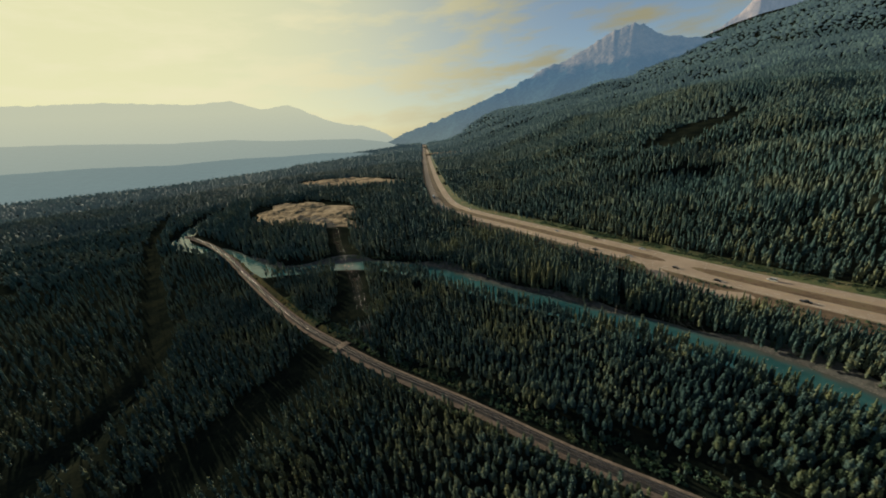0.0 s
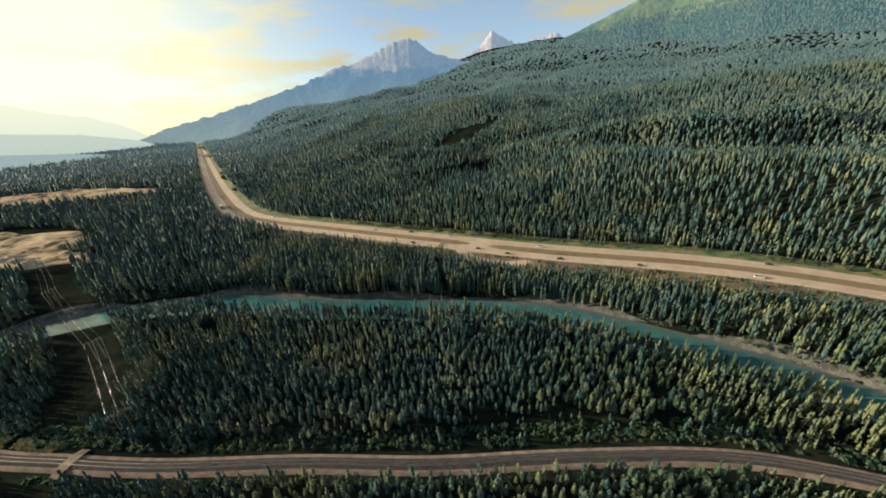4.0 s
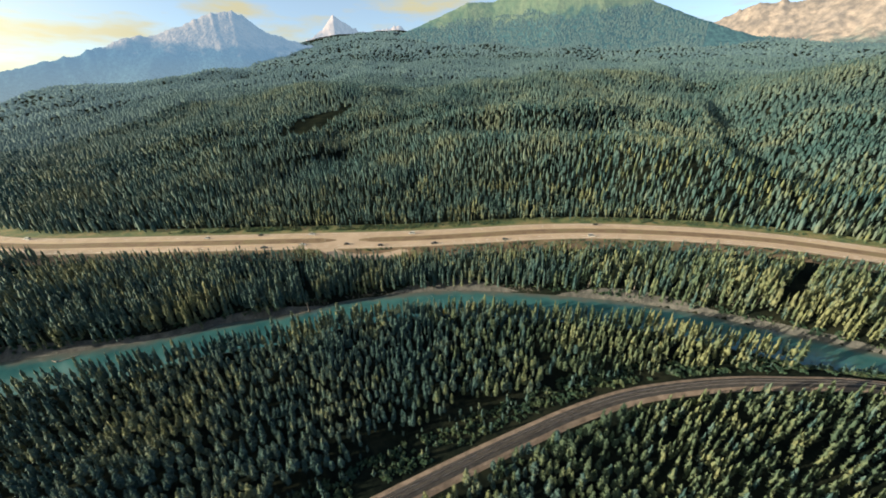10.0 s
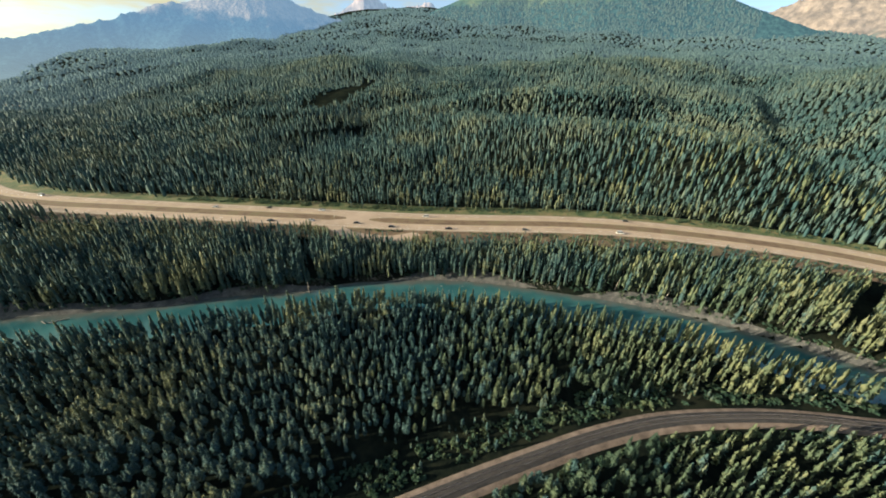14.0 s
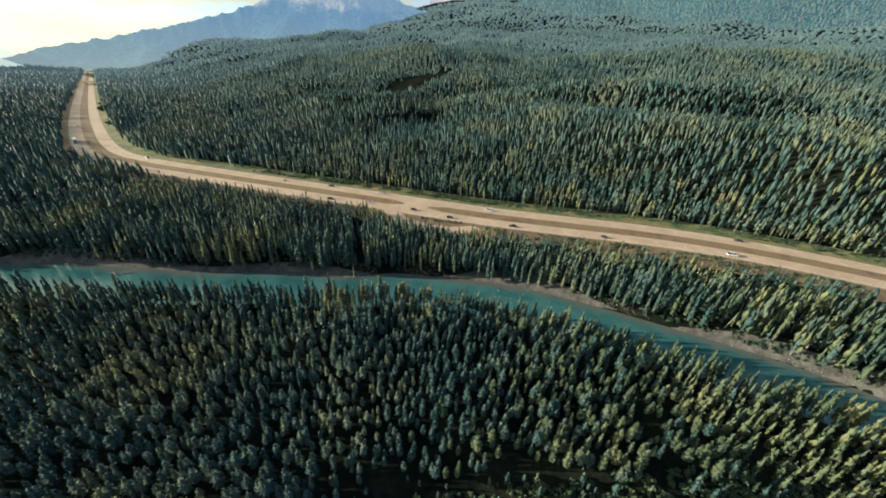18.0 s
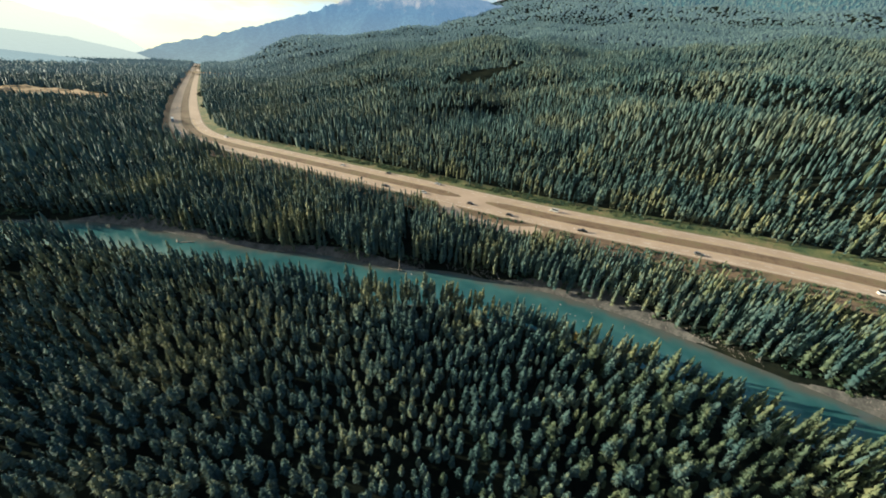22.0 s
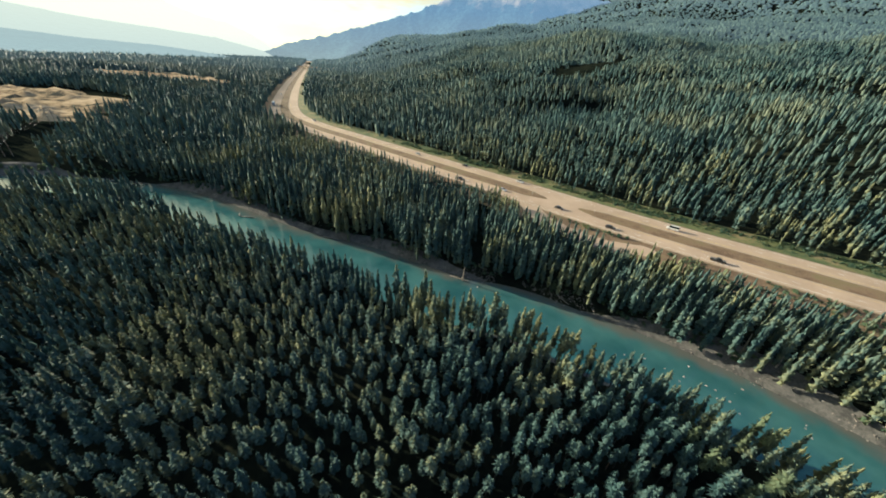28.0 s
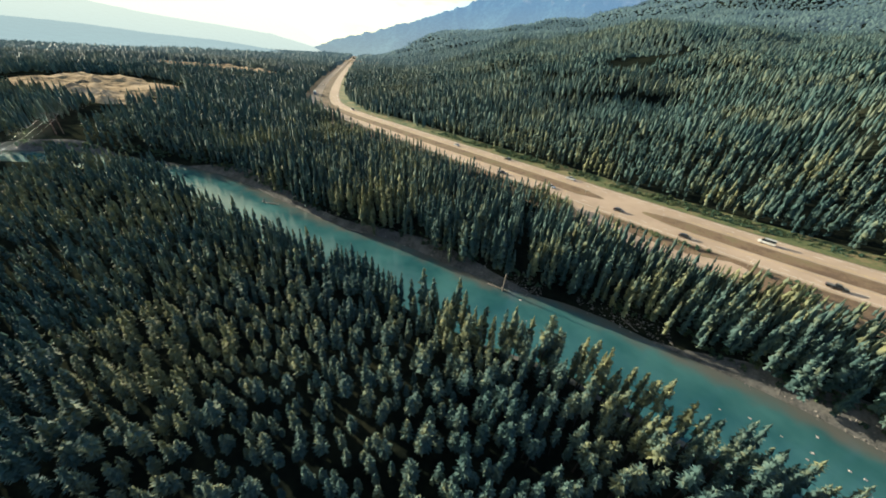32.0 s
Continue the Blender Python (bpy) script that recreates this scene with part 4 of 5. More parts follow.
range_of("mountain", [(74, -1.0), (69, 0.6), (63.5, 2.1), (57.5, 3.8), (52, 5.6), (47.5, 7.4), (44, 8.3), (40.3, 9.7), (37.5, 10.9), (35.3, 11.4), (33.5, 10.7), (31.5, 9.2), (25, 7.6), (18, 6), (10, 4)], 3900, 1300, 500, -40, 111, M_PEAK, "mountain with a bare rocky summit above dark woods, blue haze painted as glow", 95, crag=0.6)
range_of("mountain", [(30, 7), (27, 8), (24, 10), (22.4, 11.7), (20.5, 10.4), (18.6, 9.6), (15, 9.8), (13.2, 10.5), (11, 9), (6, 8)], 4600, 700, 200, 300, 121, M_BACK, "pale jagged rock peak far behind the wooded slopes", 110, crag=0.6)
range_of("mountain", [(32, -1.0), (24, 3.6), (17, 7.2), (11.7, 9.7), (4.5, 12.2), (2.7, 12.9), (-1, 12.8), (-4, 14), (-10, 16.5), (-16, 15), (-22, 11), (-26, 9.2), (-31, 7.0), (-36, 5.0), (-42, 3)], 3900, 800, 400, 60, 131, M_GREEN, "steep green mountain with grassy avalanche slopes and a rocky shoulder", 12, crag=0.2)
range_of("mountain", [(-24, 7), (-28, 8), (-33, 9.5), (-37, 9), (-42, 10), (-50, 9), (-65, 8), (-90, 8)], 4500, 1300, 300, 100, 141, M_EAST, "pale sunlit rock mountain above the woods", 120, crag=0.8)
M_HILLS_FAR = rock_material("wooded_hills_haze_glow", [(0.02, 0.025, 0.022), (0.03, 0.032, 0.028)], (0.02, 0.026, 0.024), 700, (0.94, 0.88, 0.62), 0.33, (0.68, 0.7, 0.55))
M_HILLS_NEAR = rock_material("wooded_hills_thin_haze_glow", [(0.02, 0.03, 0.027), (0.03, 0.036, 0.03)], (0.02, 0.03, 0.027), 700, (0.74, 0.75, 0.58), 0.26, (0.54, 0.62, 0.54))
range_of("foothills", [(150, 4.0), (125, 3.6), (112, 3.0), (103, 2.2), (96, 2.0), (90, 1.2), (84, 0.8), (78, 0.3), (73, -0.8), (70, -2.2)], 3300, 900, 500, -40, 151, M_HILLS_FAR, "wooded foothills with pale haze painted as glow", 6, 160, 50, 0.1)
range_of("foothills", [(150, 1.5), (125, 1.0), (112, 0.4), (104, -0.4), (97, -0.5), (90, -1.0), (84, -1.2), (78, -1.8), (72, -3)], 2300, 800, 500, -40, 161, M_HILLS_NEAR, "low wooded hills with blue haze painted as glow", 4, 160, 50, 0.1)

# climbing woods on the face of the green mountain
FX, FY, FZ = FACES["green_mountain"]
c_rng = np.random.RandomState(171)
ci, cj = c_rng.uniform(8, FX.shape[0] - 60, 15000), c_rng.uniform(4, FX.shape[1] * 0.47, 15000)
i0, j0 = ci.astype(int), cj.astype(int)


def on_face(F):
    u, v = ci - i0, cj - j0
    return (F[i0, j0] * (1 - u) + F[i0 + 1, j0] * u) * (1 - v) + (F[i0, j0 + 1] * (1 - u) + F[i0 + 1, j0 + 1] * u) * v


cx, cy, cz = on_face(FX), on_face(FY), on_face(FZ)
keep = lattice(cx / 170, cy / 170) * 0.5 + (cz - 700) / 200 < 0.35
cx, cy, cz = cx[keep], cy[keep], cz[keep]
# these clumps carry the strongest painted haze emission
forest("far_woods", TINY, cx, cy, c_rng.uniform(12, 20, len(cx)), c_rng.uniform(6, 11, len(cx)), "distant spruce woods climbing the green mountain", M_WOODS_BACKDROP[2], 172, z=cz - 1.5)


# ---- small things ----
def part(name, bm, mat, parent, label=""):
    me = bpy.data.meshes.new(name)
    bm.to_mesh(me)
    bm.free()
    for m in mat if isinstance(mat, (list, tuple)) else [mat]:
        me.materials.append(m)
    o = new(name, me)
    o.parent = parent
    if label:
        o["label"] = label
    return o


def box_bm(sx, sy, sz, at=(0, 0, 0), bevel=0.0, taper=(1, 1)):
    """A box standing on at, with its top drawn in by taper and its edges rounded."""
    bm = bmesh.new()
    bmesh.ops.create_cube(bm, size=1)
    for v in bm.verts:
        top = v.co.z > 0
        v.co = Vector((v.co.x * sx * (taper[0] if top else 1), v.co.y * sy * (taper[1] if top else 1), (v.co.z + 0.5) * sz))
    if bevel:
        bmesh.ops.bevel(bm, geom=bm.edges[:], offset=bevel, segments=2, affect='EDGES')
    bmesh.ops.translate(bm, verts=bm.verts, vec=at)
    return bm


def rod_bm(a, b, r0, r1, n=8):
    """A tapered round rod from a to b."""
    bm = bmesh.new()
    a, b = Vector(a), Vector(b)
    bmesh.ops.create_cone(bm, cap_ends=True, segments=n, radius1=r0, radius2=r1, depth=(b - a).length)
    q = (b - a).to_track_quat("Z", "Y").to_matrix().to_4x4()
    bmesh.ops.transform(bm, matrix=Matrix.Translation((a + b) / 2) @ q, verts=bm.verts)
    return bm


def profile_bm(pts, half, taper=1.0):
    """A side outline (x, z) drawn out to both sides, its upper points drawn in."""
    bm = bmesh.new()
    zs = [z for _, z in pts]
    lo, hi = min(zs), max(zs)
    rows = []
    for sgn in (1, -1):
        rows.append([bm.verts.new((x, sgn * half * (1 - (1 - taper) * (z - lo) / (hi - lo)), z)) for x, z in pts])
    bm.faces.new(rows[0][::-1])
    bm.faces.new(rows[1])
    for k in range(len(pts)):
        j = (k + 1) % len(pts)
        bm.faces.new((rows[0][k], rows[0][j], rows[1][j], rows[1][k]))
    bmesh.ops.recalc_face_normals(bm, faces=bm.faces)
    bmesh.ops.bevel(bm, geom=bm.edges[:], offset=0.05, segments=2, affect='EDGES')
    return bm


def plain(name, colour, rough=0.4, metallic=0.0, coat=0.0):
    m = material(name, [tuple(c * 0.88 for c in colour), colour], 1.5, rough, metallic=metallic, spec=0.5)
    m.node_tree.nodes["Principled BSDF"].inputs["Coat Weight"].default_value = coat
    return m


M_GLASS = plain("car_glass", (0.02, 0.025, 0.03), 0.08)
M_TYRE = plain("tyre_rubber", (0.02, 0.02, 0.02), 0.85)
M_RIM = plain("alloy_rim", (0.5, 0.5, 0.5), 0.3, 0.9)
M_LAMP = plain("headlamp_lens", (0.75, 0.75, 0.72), 0.1)
M_TAIL = plain("tail_lamp_lens", (0.35, 0.02, 0.02), 0.2)
M_POLE = material("weathered_pole", [(0.09, 0.07, 0.055), (0.2, 0.165, 0.13)], 1.5, 0.95, 0.5, 10)
M_WIRE = plain("aluminium_conductor", (0.62, 0.62, 0.6), 0.35, 0.9)
M_LOG = material("grey_driftwood", [(0.13, 0.115, 0.1), (0.27, 0.24, 0.2)], 1.2, 0.95, 0.4, 8)
M_ROCK = material("river_boulder", [(0.16, 0.15, 0.14), (0.34, 0.32, 0.3)], 0.8, 0.9, 0.5, 5)
M_SHRUB = needles("low_shrubs", [(0.03, 0.058, 0.044), (0.05, 0.085, 0.054), (0.09, 0.11, 0.058)], 0.12, 0.8, 0.3)
M_GOLD = material("yellow_autumn_leaves", [(0.30, 0.22, 0.05), (0.45, 0.33, 0.08)], 0.5, 0.8, island=0.4)
M_STRAW = material("straw_coloured_grass", [(0.24, 0.20, 0.08), (0.40, 0.33, 0.13)], 0.2, 0.95, fine=1.0, island=0.4)
M_STONE = material("brown_grey_stones", [(0.09, 0.082, 0.074), (0.21, 0.19, 0.168)], 0.8, 0.9, 0.4, 5, island=0.5)
M_CONCRETE = material("grey_concrete", [(0.3, 0.29, 0.27), (0.42, 0.41, 0.38)], 0.6, 0.9, 0.3, 6)


def wheel(parent, x, y, r, w):
    o = part("wheel", rod_bm((x, y - w / 2, r), (x, y + w / 2, r), r, r, 18), M_TYRE, parent)
    s = 1 if y > 0 else -1
    part("rim", rod_bm((x, y + s * (w / 2 - 0.03), r), (x, y + s * (w / 2 + 0.015), r), r * 0.62, r * 0.55, 14), M_RIM, o)


def car(colour_name, colour, kind):
    """A passenger car, nose to +x, wheels on z = 0."""
    root = new(kind)
    paint = plain("car_paint_" + colour_name, colour, 0.3, 0.1, 0.6)
    if kind == "pickup_truck":
        low = [(-2.7, .45), (-2.7, 1.05), (-0.7, 1.08), (1.3, 1.1), (2.5, 1.0), (2.72, .8), (2.72, .4), (-2.6, .35)]
        cab = [(-0.75, 1.08), (-0.55, 1.75), (0.6, 1.78), (1.35, 1.1)]
        L = 2.7
    elif kind == "delivery_van":
        low = [(-2.6, .4), (-2.6, 1.2), (1.7, 1.2), (2.5, 1.05), (2.6, .8), (2.6, .38), (-2.5, .32)]
        cab = [(-2.58, 1.2), (-2.5, 2.1), (1.0, 2.15), (1.8, 1.2)]
        L = 2.6
    else:
        low = [(-2.25, .42), (-2.3, .85), (-2.1, 1.0), (0.9, 1.02), (1.9, .88), (2.25, .72), (2.28, .4), (-2.15, .32)]
        cab = [(-1.95, 1.0), (-1.35, 1.52), (0.1, 1.55), (1.05, 1.0)]
        L = 2.27
    part("body", profile_bm(low, 0.92, 0.95), paint, root)
    part("cabin", profile_bm(cab, 0.84, 0.82), M_GLASS, root, "dark tinted windows round the cabin")
    top = max(z for _, z in cab)
    xs = [x for x, z in cab if z > top - 0.12]
    part("roof", box_bm(max(xs) - min(xs), 1.36, 0.06, ((max(xs) + min(xs)) / 2, 0, top - 0.02), 0.02), paint, root)
    for sx in (1.38, -1.38):
        for sy in (0.82, -0.82):
            wheel(root, sx, sy, 0.34, 0.24)
    for sy in (0.62, -0.62):
        part("headlight", box_bm(0.1, 0.36, 0.16, (L - 0.06, sy, 0.66), 0.03), M_LAMP, root)
        part("tail_light", box_bm(0.08, 0.26, 0.2, (-L + 0.02, sy, 0.74), 0.03), M_TAIL, root)
    return root


def lorry():
    """A tractor with a long white trailer."""
    root = new("semi_truck")
    white = plain("white_trailer_paint", (0.7, 0.69, 0.66), 0.45)
    cabp = plain("blue_grey_cab_paint", (0.12, 0.16, 0.2), 0.35, 0.1, 0.4)
    part("trailer", box_bm(13.6, 2.5, 2.75, (-2.6, 0, 1.15), 0.06), white, root, "long white box trailer")
    part("trailer_frame", box_bm(13.0, 1.0, 0.25, (-2.6, 0, 0.9), 0.03), M_TYRE, root)
    part("cab", profile_bm([(4.6, .6), (4.6, 3.2), (5.6, 3.5), (6.5, 2.9), (6.8, 1.9), (8.1, 1.75), (8.3, .6)], 1.2, 0.94), cabp, root)
    part("windscreen", profile_bm([(6.45, 2.0), (6.28, 2.85), (6.5, 2.88), (6.78, 2.0)], 1.02, 0.92), M_GLASS, root)
    for x in (7.3, 5.2, 4.0, -6.6, -7.9):
        for y in (1.02, -1.02):
            wheel(root, x, y, 0.5, 0.34)
    return root


def on_road(ob, x, off, reverse):
    """Stand a vehicle on the carriageway nearest to x."""
    s = np.interp(x, near_hwy[:, 0], h_run)
    p, q = along_hwy(np.array([s - 2, s + 2]))
    d = (q - p) / np.linalg.norm(q - p)
    c = (p + q) / 2 + np.array([-d[1], d[0]]) * off
    z = 5.056 + 0.08 * (1 - abs(abs(off) - 11) / 5.6)
    return pose(c[0], c[1], z, 0, 0, math.degrees(math.atan2(d[1], d[0])) + (180 if reverse else 0))


FLEET = {}
VEHICLES = [  # kind, colour, x, offset
    ("car", "black", 38, -13.2), ("pickup_truck", "black", 79, -13.2), ("car", "black", 11, -9.2), ("delivery_van", "white", 205, -13.0),
    ("car", "grey", 134, -13.2), ("pickup_truck", "black", -53, -13.2), ("car", "silver", -24, -9.0), ("delivery_van", "white", 61, 9.0), ("car", "black", -69, 13.2),
    ("car", "silver", -112, 9.0), ("car", "black", 217, 13.0), ("pickup_truck", "silver", -25, 13.0), ("delivery_van", "white", -275, 13.0), ("delivery_van", "white", -320, -13.0), ("car", "silver", -520, -9.0)]
PAINTS = {"black": (0.015, 0.016, 0.018), "grey": (0.11, 0.115, 0.12), "silver": (0.45, 0.46, 0.46), "white": (0.6, 0.6, 0.58)}
for kind, colour, x, off in VEHICLES:
    m = on_road(None, x, off, off > 0)
    if (kind, colour) not in FLEET:
        v = FLEET[kind, colour] = car(colour, PAINTS[colour], kind)
        tagged(v, f"{colour} {kind.replace('_', ' ')} driving on the pale divided highway", kind.split("_")[-1], group="vehicles on the highway")
        v.matrix_world = m
    else:
        copy_thing(FLEET[kind, colour], m)
lor = tagged(lorry(), "semi truck with long white trailer on the highway", "truck", group="vehicles on the highway")
lor.matrix_world = on_road(lor, -400, -13.0, False)

# road signs by the crossover
def road_sign(x, off, w, h, colour, label, turn):
    root = new("road_sign")
    part("post", rod_bm((0, 0, -0.6), (0, 0, 2.6), 0.05, 0.05), M_RIM, root)
    part("plate", box_bm(0.04, w, h, (0.07, 0, 1.7), 0.01), plain("sign_" + label.split()[0], colour, 0.4), root)
    m = on_road(root, x, off, False)
    root.matrix_world = m @ Matrix.Rotation(radians(turn), 4, 'Z') @ Matrix.Translation((0, 0, -0.4))
    tagged(root, label, "road sign")


road_sign(-9, -1.0, 0.75, 0.75, (0.6, 0.58, 0.5), "pale keep-side sign on a post in the median", 180)
road_sign(26, 1.0, 0.75, 0.75, (0.6, 0.58, 0.5), "pale keep-side sign on a post in the median", 0)
road_sign(58, -19.0, 1.2, 1.0, (0.62, 0.5, 0.36), "faded sign board by the pull-out exit", 0)

# ---- level crossing on the railway ----
cx0, cy0 = -41.0, -56.5
k0 = int(np.argmin(np.hypot(t_line[:, 0] - cx0, t_line[:, 1] - cy0)))
ca = t_a[k0]
crossing = new("level_crossing")
crossing.matrix_world = Matrix.Translation((t_line[k0, 0], t_line[k0, 1], 6.0)) @ Matrix.Rotation(ca, 4, 'Z')
tagged(crossing, "timber plank level crossing over the railway", "level crossing")
M_PLANK = material("weathered_crossing_plank", [(0.12, 0.09, 0.068), (0.22, 0.165, 0.12)], 1.2, 0.95, 0.4, 9)
plank = None
for k in range(11):
    y = -2.6 + 0.52 * k
    if abs(abs(y) - 0.72) < 0.16:
        continue
    if plank is None:
        plank = part("plank", box_bm(4.4, 0.46, 0.16, (0, 0, 0.40), 0.015), M_PLANK, crossing)
        plank.location = (0, y, 0)
    else:
        o = new("plank", plank.data)
        o.parent, o.location = crossing, (random.uniform(-.12, .12), y, random.uniform(-.01, .01))
for sgn in (1, -1):
    part("ramp", profile_bm([(0, 0.0), (0, 0.42), (2.6, -0.3), (2.6, -0.9)], 1.9, 1.0), M_TRACKSIDE, crossing).matrix_basis = Matrix.Rotation(radians(90 * sgn), 4, 'Z') @ Matrix.Translation((2.9, 0, 0))
# ---- power line ----
LINE = [(-330, -12), (-225, -24), (-112, -29), (-38, -40)]
tops = []
for i, (x, y) in enumerate(LINE):
    z = float(ground_z(np.array([x]), np.array([y]))[0])
    a, b = LINE[max(i - 1, 0)], LINE[min(i + 1, len(LINE) - 1)]
    turn = math.atan2(b[1] - a[1], b[0] - a[0])
    root = tagged(new("power_pole"), "weathered two-legged timber power pole in the cut strip", "power pole", group="poles of the power line")
    root.matrix_world = Matrix.Translation((x, y, z)) @ Matrix.Rotation(turn, 4, 'Z')
    for sy in (1.6, -1.6):
        part("pole", rod_bm((0, sy, -1), (0, sy, 12.6), 0.2, 0.13), M_POLE, root)
    part("crossarm", box_bm(0.2, 7.4, 0.26, (0, 0, 11.6), 0.02), M_POLE, root)
    part("brace", rod_bm((0, 1.6, 8.6), (0, -1.6, 11.4), 0.07, 0.07), M_POLE, root)
    part("brace", rod_bm((0, -1.6, 8.6), (0, 1.6, 11.4), 0.07, 0.07), M_POLE, root)
    for sy in (3.3, 0, -3.3):
        part("insulator", rod_bm((0, sy, 10.7), (0, sy, 11.6), 0.11, 0.07), M_CONCRETE, root)
    tops.append((x, y, z, turn))
for (x0, y0, z0, a0), (x1, y1, z1, a1) in zip(tops, tops[1:]):
    for off in (3.3, 0, -3.3):
        cu = bpy.data.curves.new("power_cable", 'CURVE')
        cu.dimensions, cu.bevel_depth, cu.bevel_resolution = '3D', 0.014, 1
        sp = cu.splines.new('POLY')
        sp.points.add(16)
        p0 = Vector((x0 - math.sin(a0) * off, y0 + math.cos(a0) * off, z0 + 10.7))
        p1 = Vector((x1 - math.sin(a1) * off, y1 + math.cos(a1) * off, z1 + 10.7))
        for k in range(17):
            t = k / 16
            q = p0.lerp(p1, t)
            sp.points[k].co = (q.x, q.y, q.z - 2.6 * 4 * t * (1 - t) * ((p1 - p0).length / 110) ** 2, 1)
        cu.materials.append(M_WIRE)
        tagged(new("power_cable", cu), "thin bright cable of the power line", "cable", group="cables of the power line")

# ---- river boulders, driftwood, snags ----
def boulder_mesh(seed):
    rng = random.Random(seed)
    bm = bmesh.new()
    bmesh.ops.create_icosphere(bm, subdivisions=2, radius=1)
    for v in bm.verts:
        v.co *= 0.75 + 0.4 * noise.noise(v.co * 1.3 + Vector((seed * 3.1, 0, 0))) + 0.1 * rng.random()
        v.co.z *= 0.6
    me = bpy.data.meshes.new("boulder")
    bm.to_mesh(me)
    bm.free()
    me.materials.append(M_ROCK)
    return me


ROCKS = [boulder_mesh(k) for k in range(5)]
rr = random.Random(5)
# clusters beside the rapids and the log island
for cx, cy, spread, count in ((96, 128, 9, 30), (78, 124, 10, 14), (-76, 61, 5, 10), (30, 106, 8, 10), (112, 131, 6, 12)):
    for _ in range(count):
        x, y = cx + rr.gauss(0, spread * 0.6), cy + rr.gauss(0, spread * 0.32)
        s = rr.uniform(0.18, 0.6)
        z = max(float(ground_z(np.array([x]), np.array([y]))[0]), -0.25)
        o = new("boulder", rr.choice(ROCKS))
        o.matrix_world = Matrix.Translation((x, y, z + 0.1 * s)) @ Matrix.Rotation(rr.uniform(0, 6.28), 4, 'Z') @ Matrix.Diagonal((s * rr.uniform(.9, 1.4), s, s * rr.uniform(.8, 1.2), 1))
        tagged(o, "grey boulder in the shallows of the river", "boulder", group="boulders in the river")


def stone(seed):
    """A small angular stone of twenty faces."""
    bm = bmesh.new()
    bmesh.ops.create_icosphere(bm, subdivisions=1, radius=1)
    rng = np.random.RandomState(seed)
    v = np.array([q.co[:] for q in bm.verts]) * rng.uniform(0.65, 1.2, (len(bm.verts), 1)) * (1, 1, 0.6)
    f = np.array([[q.index for q in p.verts] for p in bm.faces])
    bm.free()
    return v.astype(np.float32), f.astype(np.int32)


b_line = curve_points(RIVER[(RIVER[:, 0] > -120) & (RIVER[:, 0] < 300)][::2], 2.0)
b_d = np.gradient(b_line, axis=0)
b_n = np.stack([-b_d[:, 1], b_d[:, 0]], 1) / np.linalg.norm(b_d, axis=1)[:, None]
b_rng = np.random.RandomState(611)
b_i = b_rng.randint(0, len(b_line), 5200)
b_p = b_line[b_i] + b_n[b_i] * (15.8 + np.abs(b_rng.normal(0, 1.9, 5200)) - 1.2 * (b_rng.uniform(0, 1, 5200) < 0.25))[:, None] + b_rng.uniform(-1, 1, (5200, 2))
b_p = b_p[wave(b_p[:, 0], b_p[:, 1], 22, 612) > -0.35]
b_s = 0.1 + 0.28 * b_rng.uniform(0, 1, len(b_p)) ** 3
tagged(forest("bank_stones", [stone(620 + k) for k in range(6)], b_p[:, 0], b_p[:, 1], b_s, b_s, "brown and grey stones strewn along the pebble bank", M_STONE, 613, z=np.maximum(ground_z(b_p[:, 0], b_p[:, 1]) + 0.05, -0.05)), category="stones")


def log(x, y, length, r, turn, tilt, label):
    root = tagged(new("driftwood_log"), label, "log")
    z = max(float(ground_z(np.array([x]), np.array([y]))[0]), 0.0)
    root.matrix_world = pose(x, y, z + r * 0.8, 0, -tilt, turn)
    part("stem", rod_bm((-length / 2, 0, 0), (length / 2, 0, 0), r, r * 0.5, 9), M_LOG, root)
    for k in range(3):
        t = -0.3 + 0.25 * k
        part("branch_stub", rod_bm((length * t, 0, 0), (length * t + 0.3, 0.5 * (-1) ** k, 0.6), r * 0.25, r * 0.1, 6), M_LOG, root)


log(20, 107.5, 6.5, 0.26, 20, 4, "grey driftwood log lying on the pebble bank")
log(-75, 62.5, 7.5, 0.3, 35, 6, "dark driftwood log stranded on the river bank")
log(-80, 60, 5.5, 0.22, -15, 8, "dark driftwood log stranded on the river bank")
log(50, 127, 9.0, 0.2, -18, 2, "bleached driftwood log along the tree line")
log(-35, 84, 8.0, 0.2, 28, 3, "bleached driftwood log along the tree line")

snag = tagged(new("dead_tree"), "bleached dead spruce standing on the river bank", "dead tree", group="dead trees on the river bank")
snag.matrix_world = pose(22, 108, float(ground_z(np.array([22.0]), np.array([108.0]))[0]), 4, 3, 0)
part("trunk", rod_bm((0, 0, -0.5), (0.3, 0, 8.5), 0.28, 0.09, 9), M_LOG, snag)
for k in range(9):
    h, a = 2.5 + 0.62 * k, 2.4 * k
    part("limb", rod_bm((0.035 * h, 0, h), (0.035 * h + math.cos(a) * (1.5 - 0.1 * k), math.sin(a) * (1.5 - 0.1 * k), h - 0.2), 0.05, 0.015, 5), M_LOG, snag)

# bleached dead spruces leaning among the live ones on the bank
d_rng = random.Random(41)
for k in range(26):
    i = int(np.argmin(np.abs(b_line[:, 0] - (100 + 6.2 * k + d_rng.uniform(-3, 3)))))
    x, y = b_line[i] + b_n[i] * d_rng.uniform(17.5, 26)
    z = float(ground_z(np.array([x]), np.array([y]))[0])
    copy_thing(snag, pose(x, y, z - 0.1, d_rng.uniform(-9, 9), d_rng.uniform(-9, 9), d_rng.uniform(0, 360)) @ Matrix.Scale(d_rng.uniform(0.7, 1.25), 4))
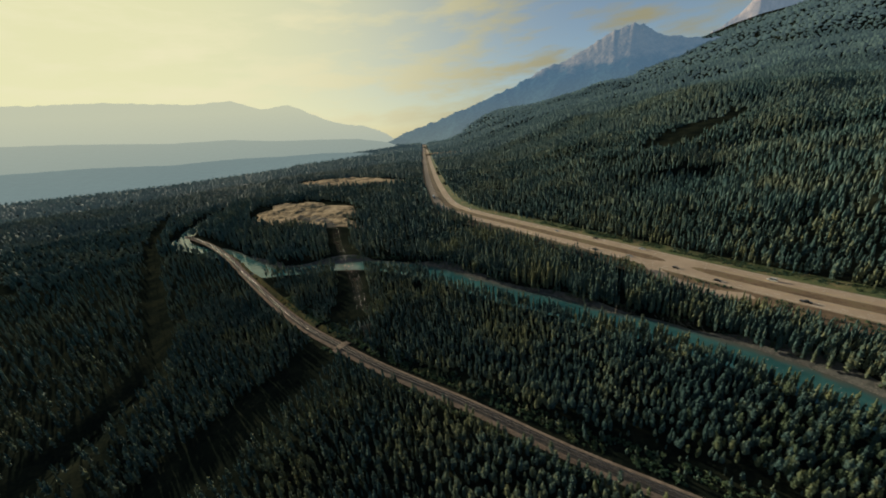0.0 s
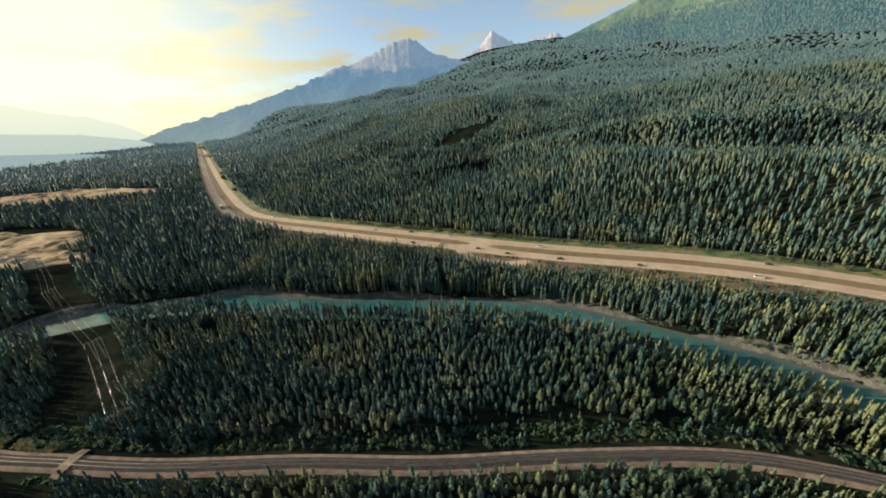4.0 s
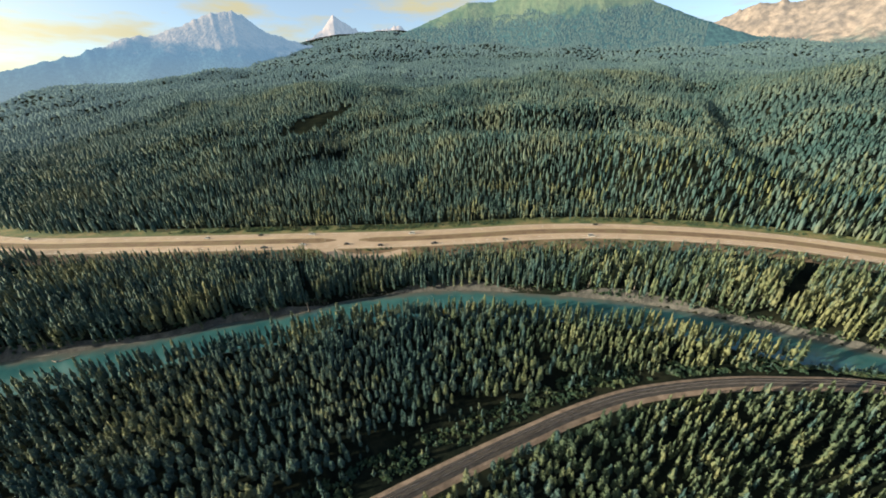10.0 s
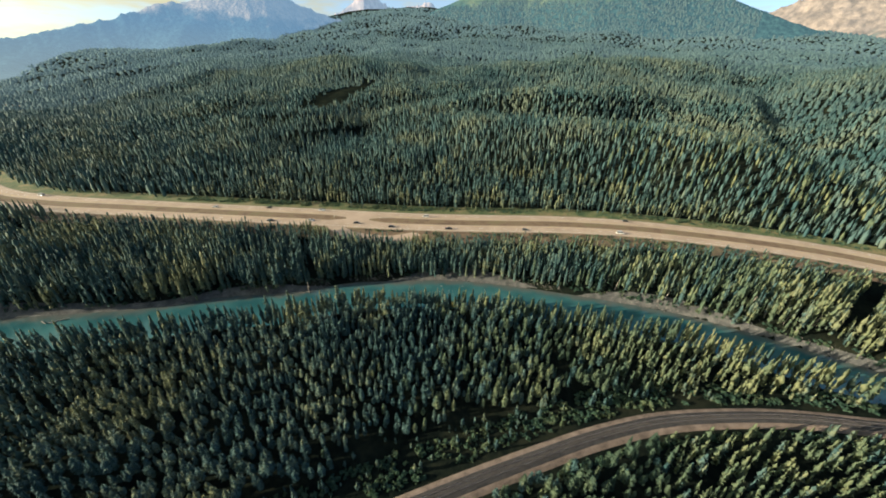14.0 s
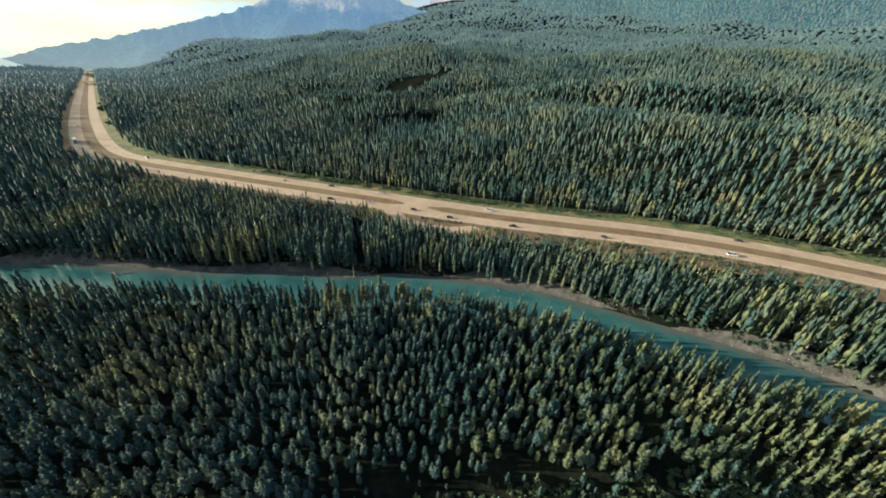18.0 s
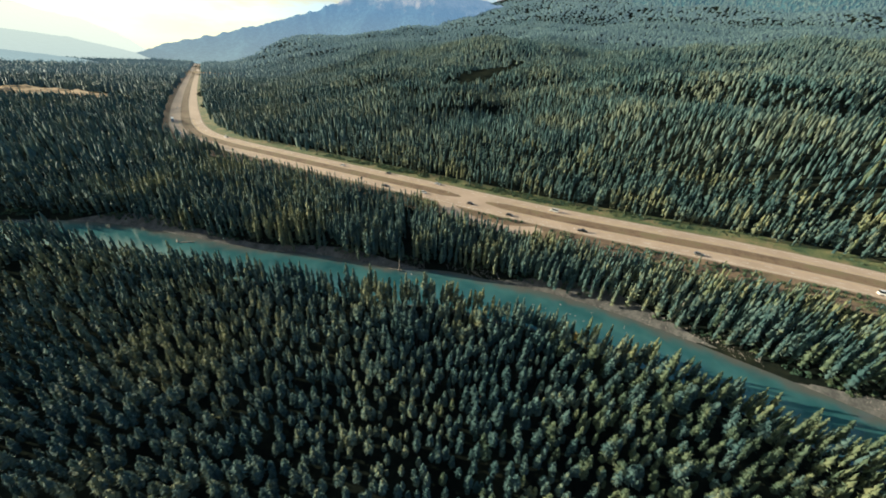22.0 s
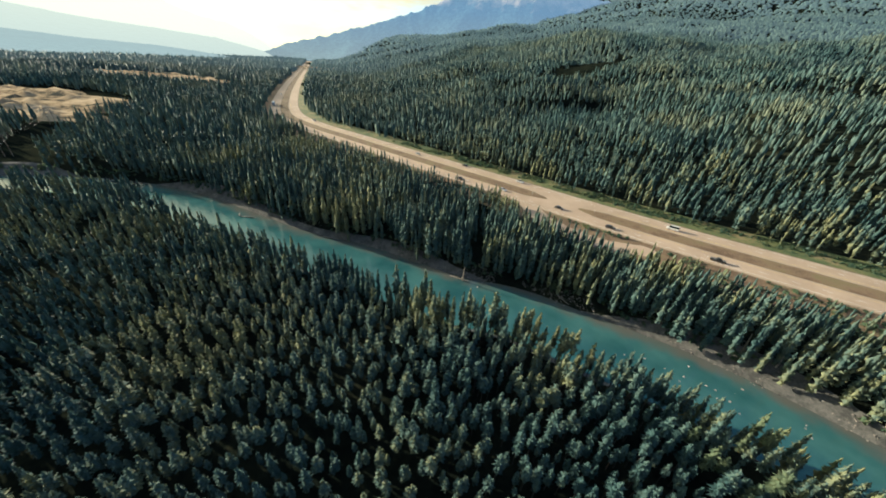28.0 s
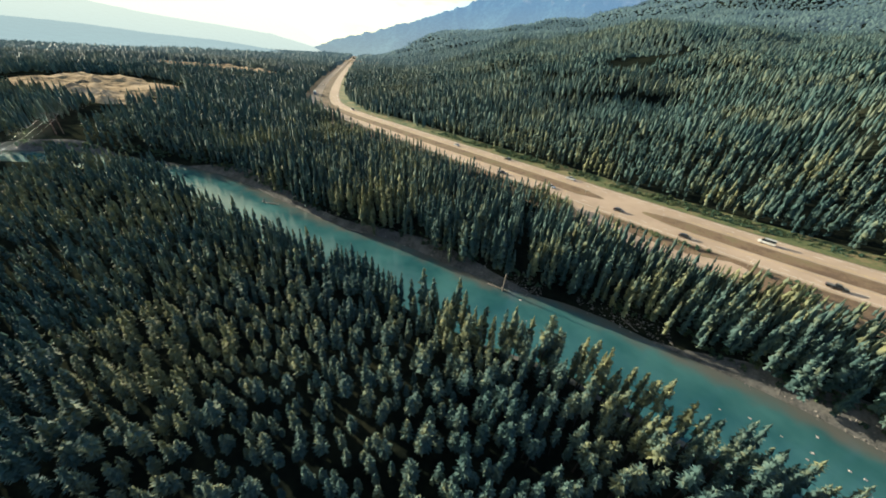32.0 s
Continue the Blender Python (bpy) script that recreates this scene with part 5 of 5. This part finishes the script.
# ---- shrubs and grass tufts ----
def bush(seed, n=20):
    """A low shrub of many small leaf-spray triangles."""
    rng = np.random.RandomState(seed)
    v, f = [], []
    for k in range(n):
        a, e = rng.uniform(0, 6.28), rng.uniform(0.1, 1.5)
        c = np.array([math.cos(a) * math.cos(e), math.sin(a) * math.cos(e), math.sin(e) * 0.9]) * rng.uniform(0.55, 1.0)
        u = rng.normal(0, 1, 3)
        u /= np.linalg.norm(u)
        w = np.cross(u, c)
        w /= np.linalg.norm(w) + 1e-6
        b = len(v)
        v += [c + u * 0.42, c - u * 0.3 + w * 0.3, c - u * 0.3 - w * 0.3]
        f.append((b, b + 1, b + 2))
    return np.array(v, np.float32), np.array(f, np.int32)


BUSH = [bush(300 + k) for k in range(6)]


def scatter(line, count, lo, hi, s_lo, s_hi, x_lo, x_hi, mat, label, seed, name="shrubs", lift=0.0):
    """Shrubs strewn along a line between two distances to its left."""
    rng = np.random.RandomState(seed)
    sub = line[(line[:, 0] > x_lo) & (line[:, 0] < x_hi)]
    d = np.gradient(sub, axis=0)
    nrm = np.stack([-d[:, 1], d[:, 0]], 1) / np.linalg.norm(d, axis=1)[:, None]
    t = rng.uniform(0, len(sub) - 1.001, count)
    i = t.astype(int)
    p = sub[i] + (sub[i + 1] - sub[i]) * (t - i)[:, None] + nrm[i] * rng.uniform(lo, hi, count)[:, None]
    keep = (wave(p[:, 0], p[:, 1], 17, seed) > -0.5) & (line_distance(p[:, 0], p[:, 1], LAYBY)[0] > 8)
    p = p[keep]
    s = rng.uniform(s_lo, s_hi, len(p)) ** 1.0
    ob = forest(name, BUSH, p[:, 0], p[:, 1], s * rng.uniform(0.8, 1.5, len(p)), s, label, mat, seed + 1, z=np.maximum(ground_z(p[:, 0], p[:, 1]), 0.2) - 0.05 + lift)
    tagged(ob, label, "shrubs", kind="stuff")


scatter(TRACK, 2600, 5.5, 15, 0.4, 1.3, -140, 300, M_SHRUB, "low green shrubs on the verge beside the railway", 401)
scatter(TRACK, 900, -7.0, -5.2, 0.4, 1.0, -140, 300, M_SHRUB, "low green shrubs below the railway embankment", 403)
scatter(TRACK, 4200, 4.0, 8.5, 0.3, 0.8, -330, -50, M_STRAW, "straw-yellow grass on the railway verge", 405, "grass_tufts")
scatter(HWY, 2600, 22, 31, 0.5, 1.4, -160, 420, M_SHRUB, "low green shrubs along the forest edge by the highway", 407, lift=0.4)
scatter(HWY, 2200, -40, -19, 0.4, 1.2, -60, 420, M_SHRUB, "low green shrubs between highway and trees", 409, lift=0.4)
scatter(RIVER, 900, 17.5, 21, 0.5, 1.3, -200, 330, M_SHRUB, "green willow shrubs above the pebble bank", 411)
scatter(RIVER, 700, -13, -11, 0.5, 1.2, -200, 330, M_SHRUB, "green willow shrubs along the inner bank", 413)

# small spruces seeding into the verges
def young(line, count, lo, hi, x_lo, x_hi, seed, label):
    rng = np.random.RandomState(seed)
    sub = line[(line[:, 0] > x_lo) & (line[:, 0] < x_hi)]
    d = np.gradient(sub, axis=0)
    nrm = np.stack([-d[:, 1], d[:, 0]], 1) / np.linalg.norm(d, axis=1)[:, None]
    i = rng.randint(0, len(sub), count)
    p = sub[i] + nrm[i] * rng.uniform(lo, hi, count)[:, None] + rng.uniform(-5, 5, (count, 2))
    dt = line_distance(p[:, 0], p[:, 1], TRACK)[0]
    p = p[(dt > 5.8) & (line_distance(p[:, 0], p[:, 1], LAYBY)[0] > 9)]
    h = rng.uniform(1.8, 6.0, len(p))
    forest("young_spruces", MID, p[:, 0], p[:, 1], h, h * rng.uniform(0.13, 0.2, len(p)), label, M_SPRUCE, seed + 1)


young(TRACK, 330, 7, 16, -120, 290, 501, "scattered young spruces on the railway verge")
young(HWY, 260, -39, -25, 40, 400, 503, "scattered young spruces before the highway forest edge")

# a few autumn-yellow bushes by the water
for x, y, s in ((92, 112, 1.5), (99, 114, 1.9), (104, 110, 1.3), (47, 98, 1.1), (118, 116, 1.4)):
    root = tagged(new("yellow_bush"), "autumn-yellow bush on the inner river bank", "bush", group="yellow bushes by the river")
    root.matrix_world = Matrix.Translation((x, y, float(ground_z(np.array([x]), np.array([y]))[0]))) @ Matrix.Diagonal((s, s, s * 1.9, 1))
    v, f = bush(int(x) * 7, 90)
    o = new("crown", mesh_from("crown", v, f, M_GOLD))
    o.parent = root
    part("stem", rod_bm((0, 0, -0.3), (0, 0, 0.7), 0.06, 0.03, 6), M_BARK, root)
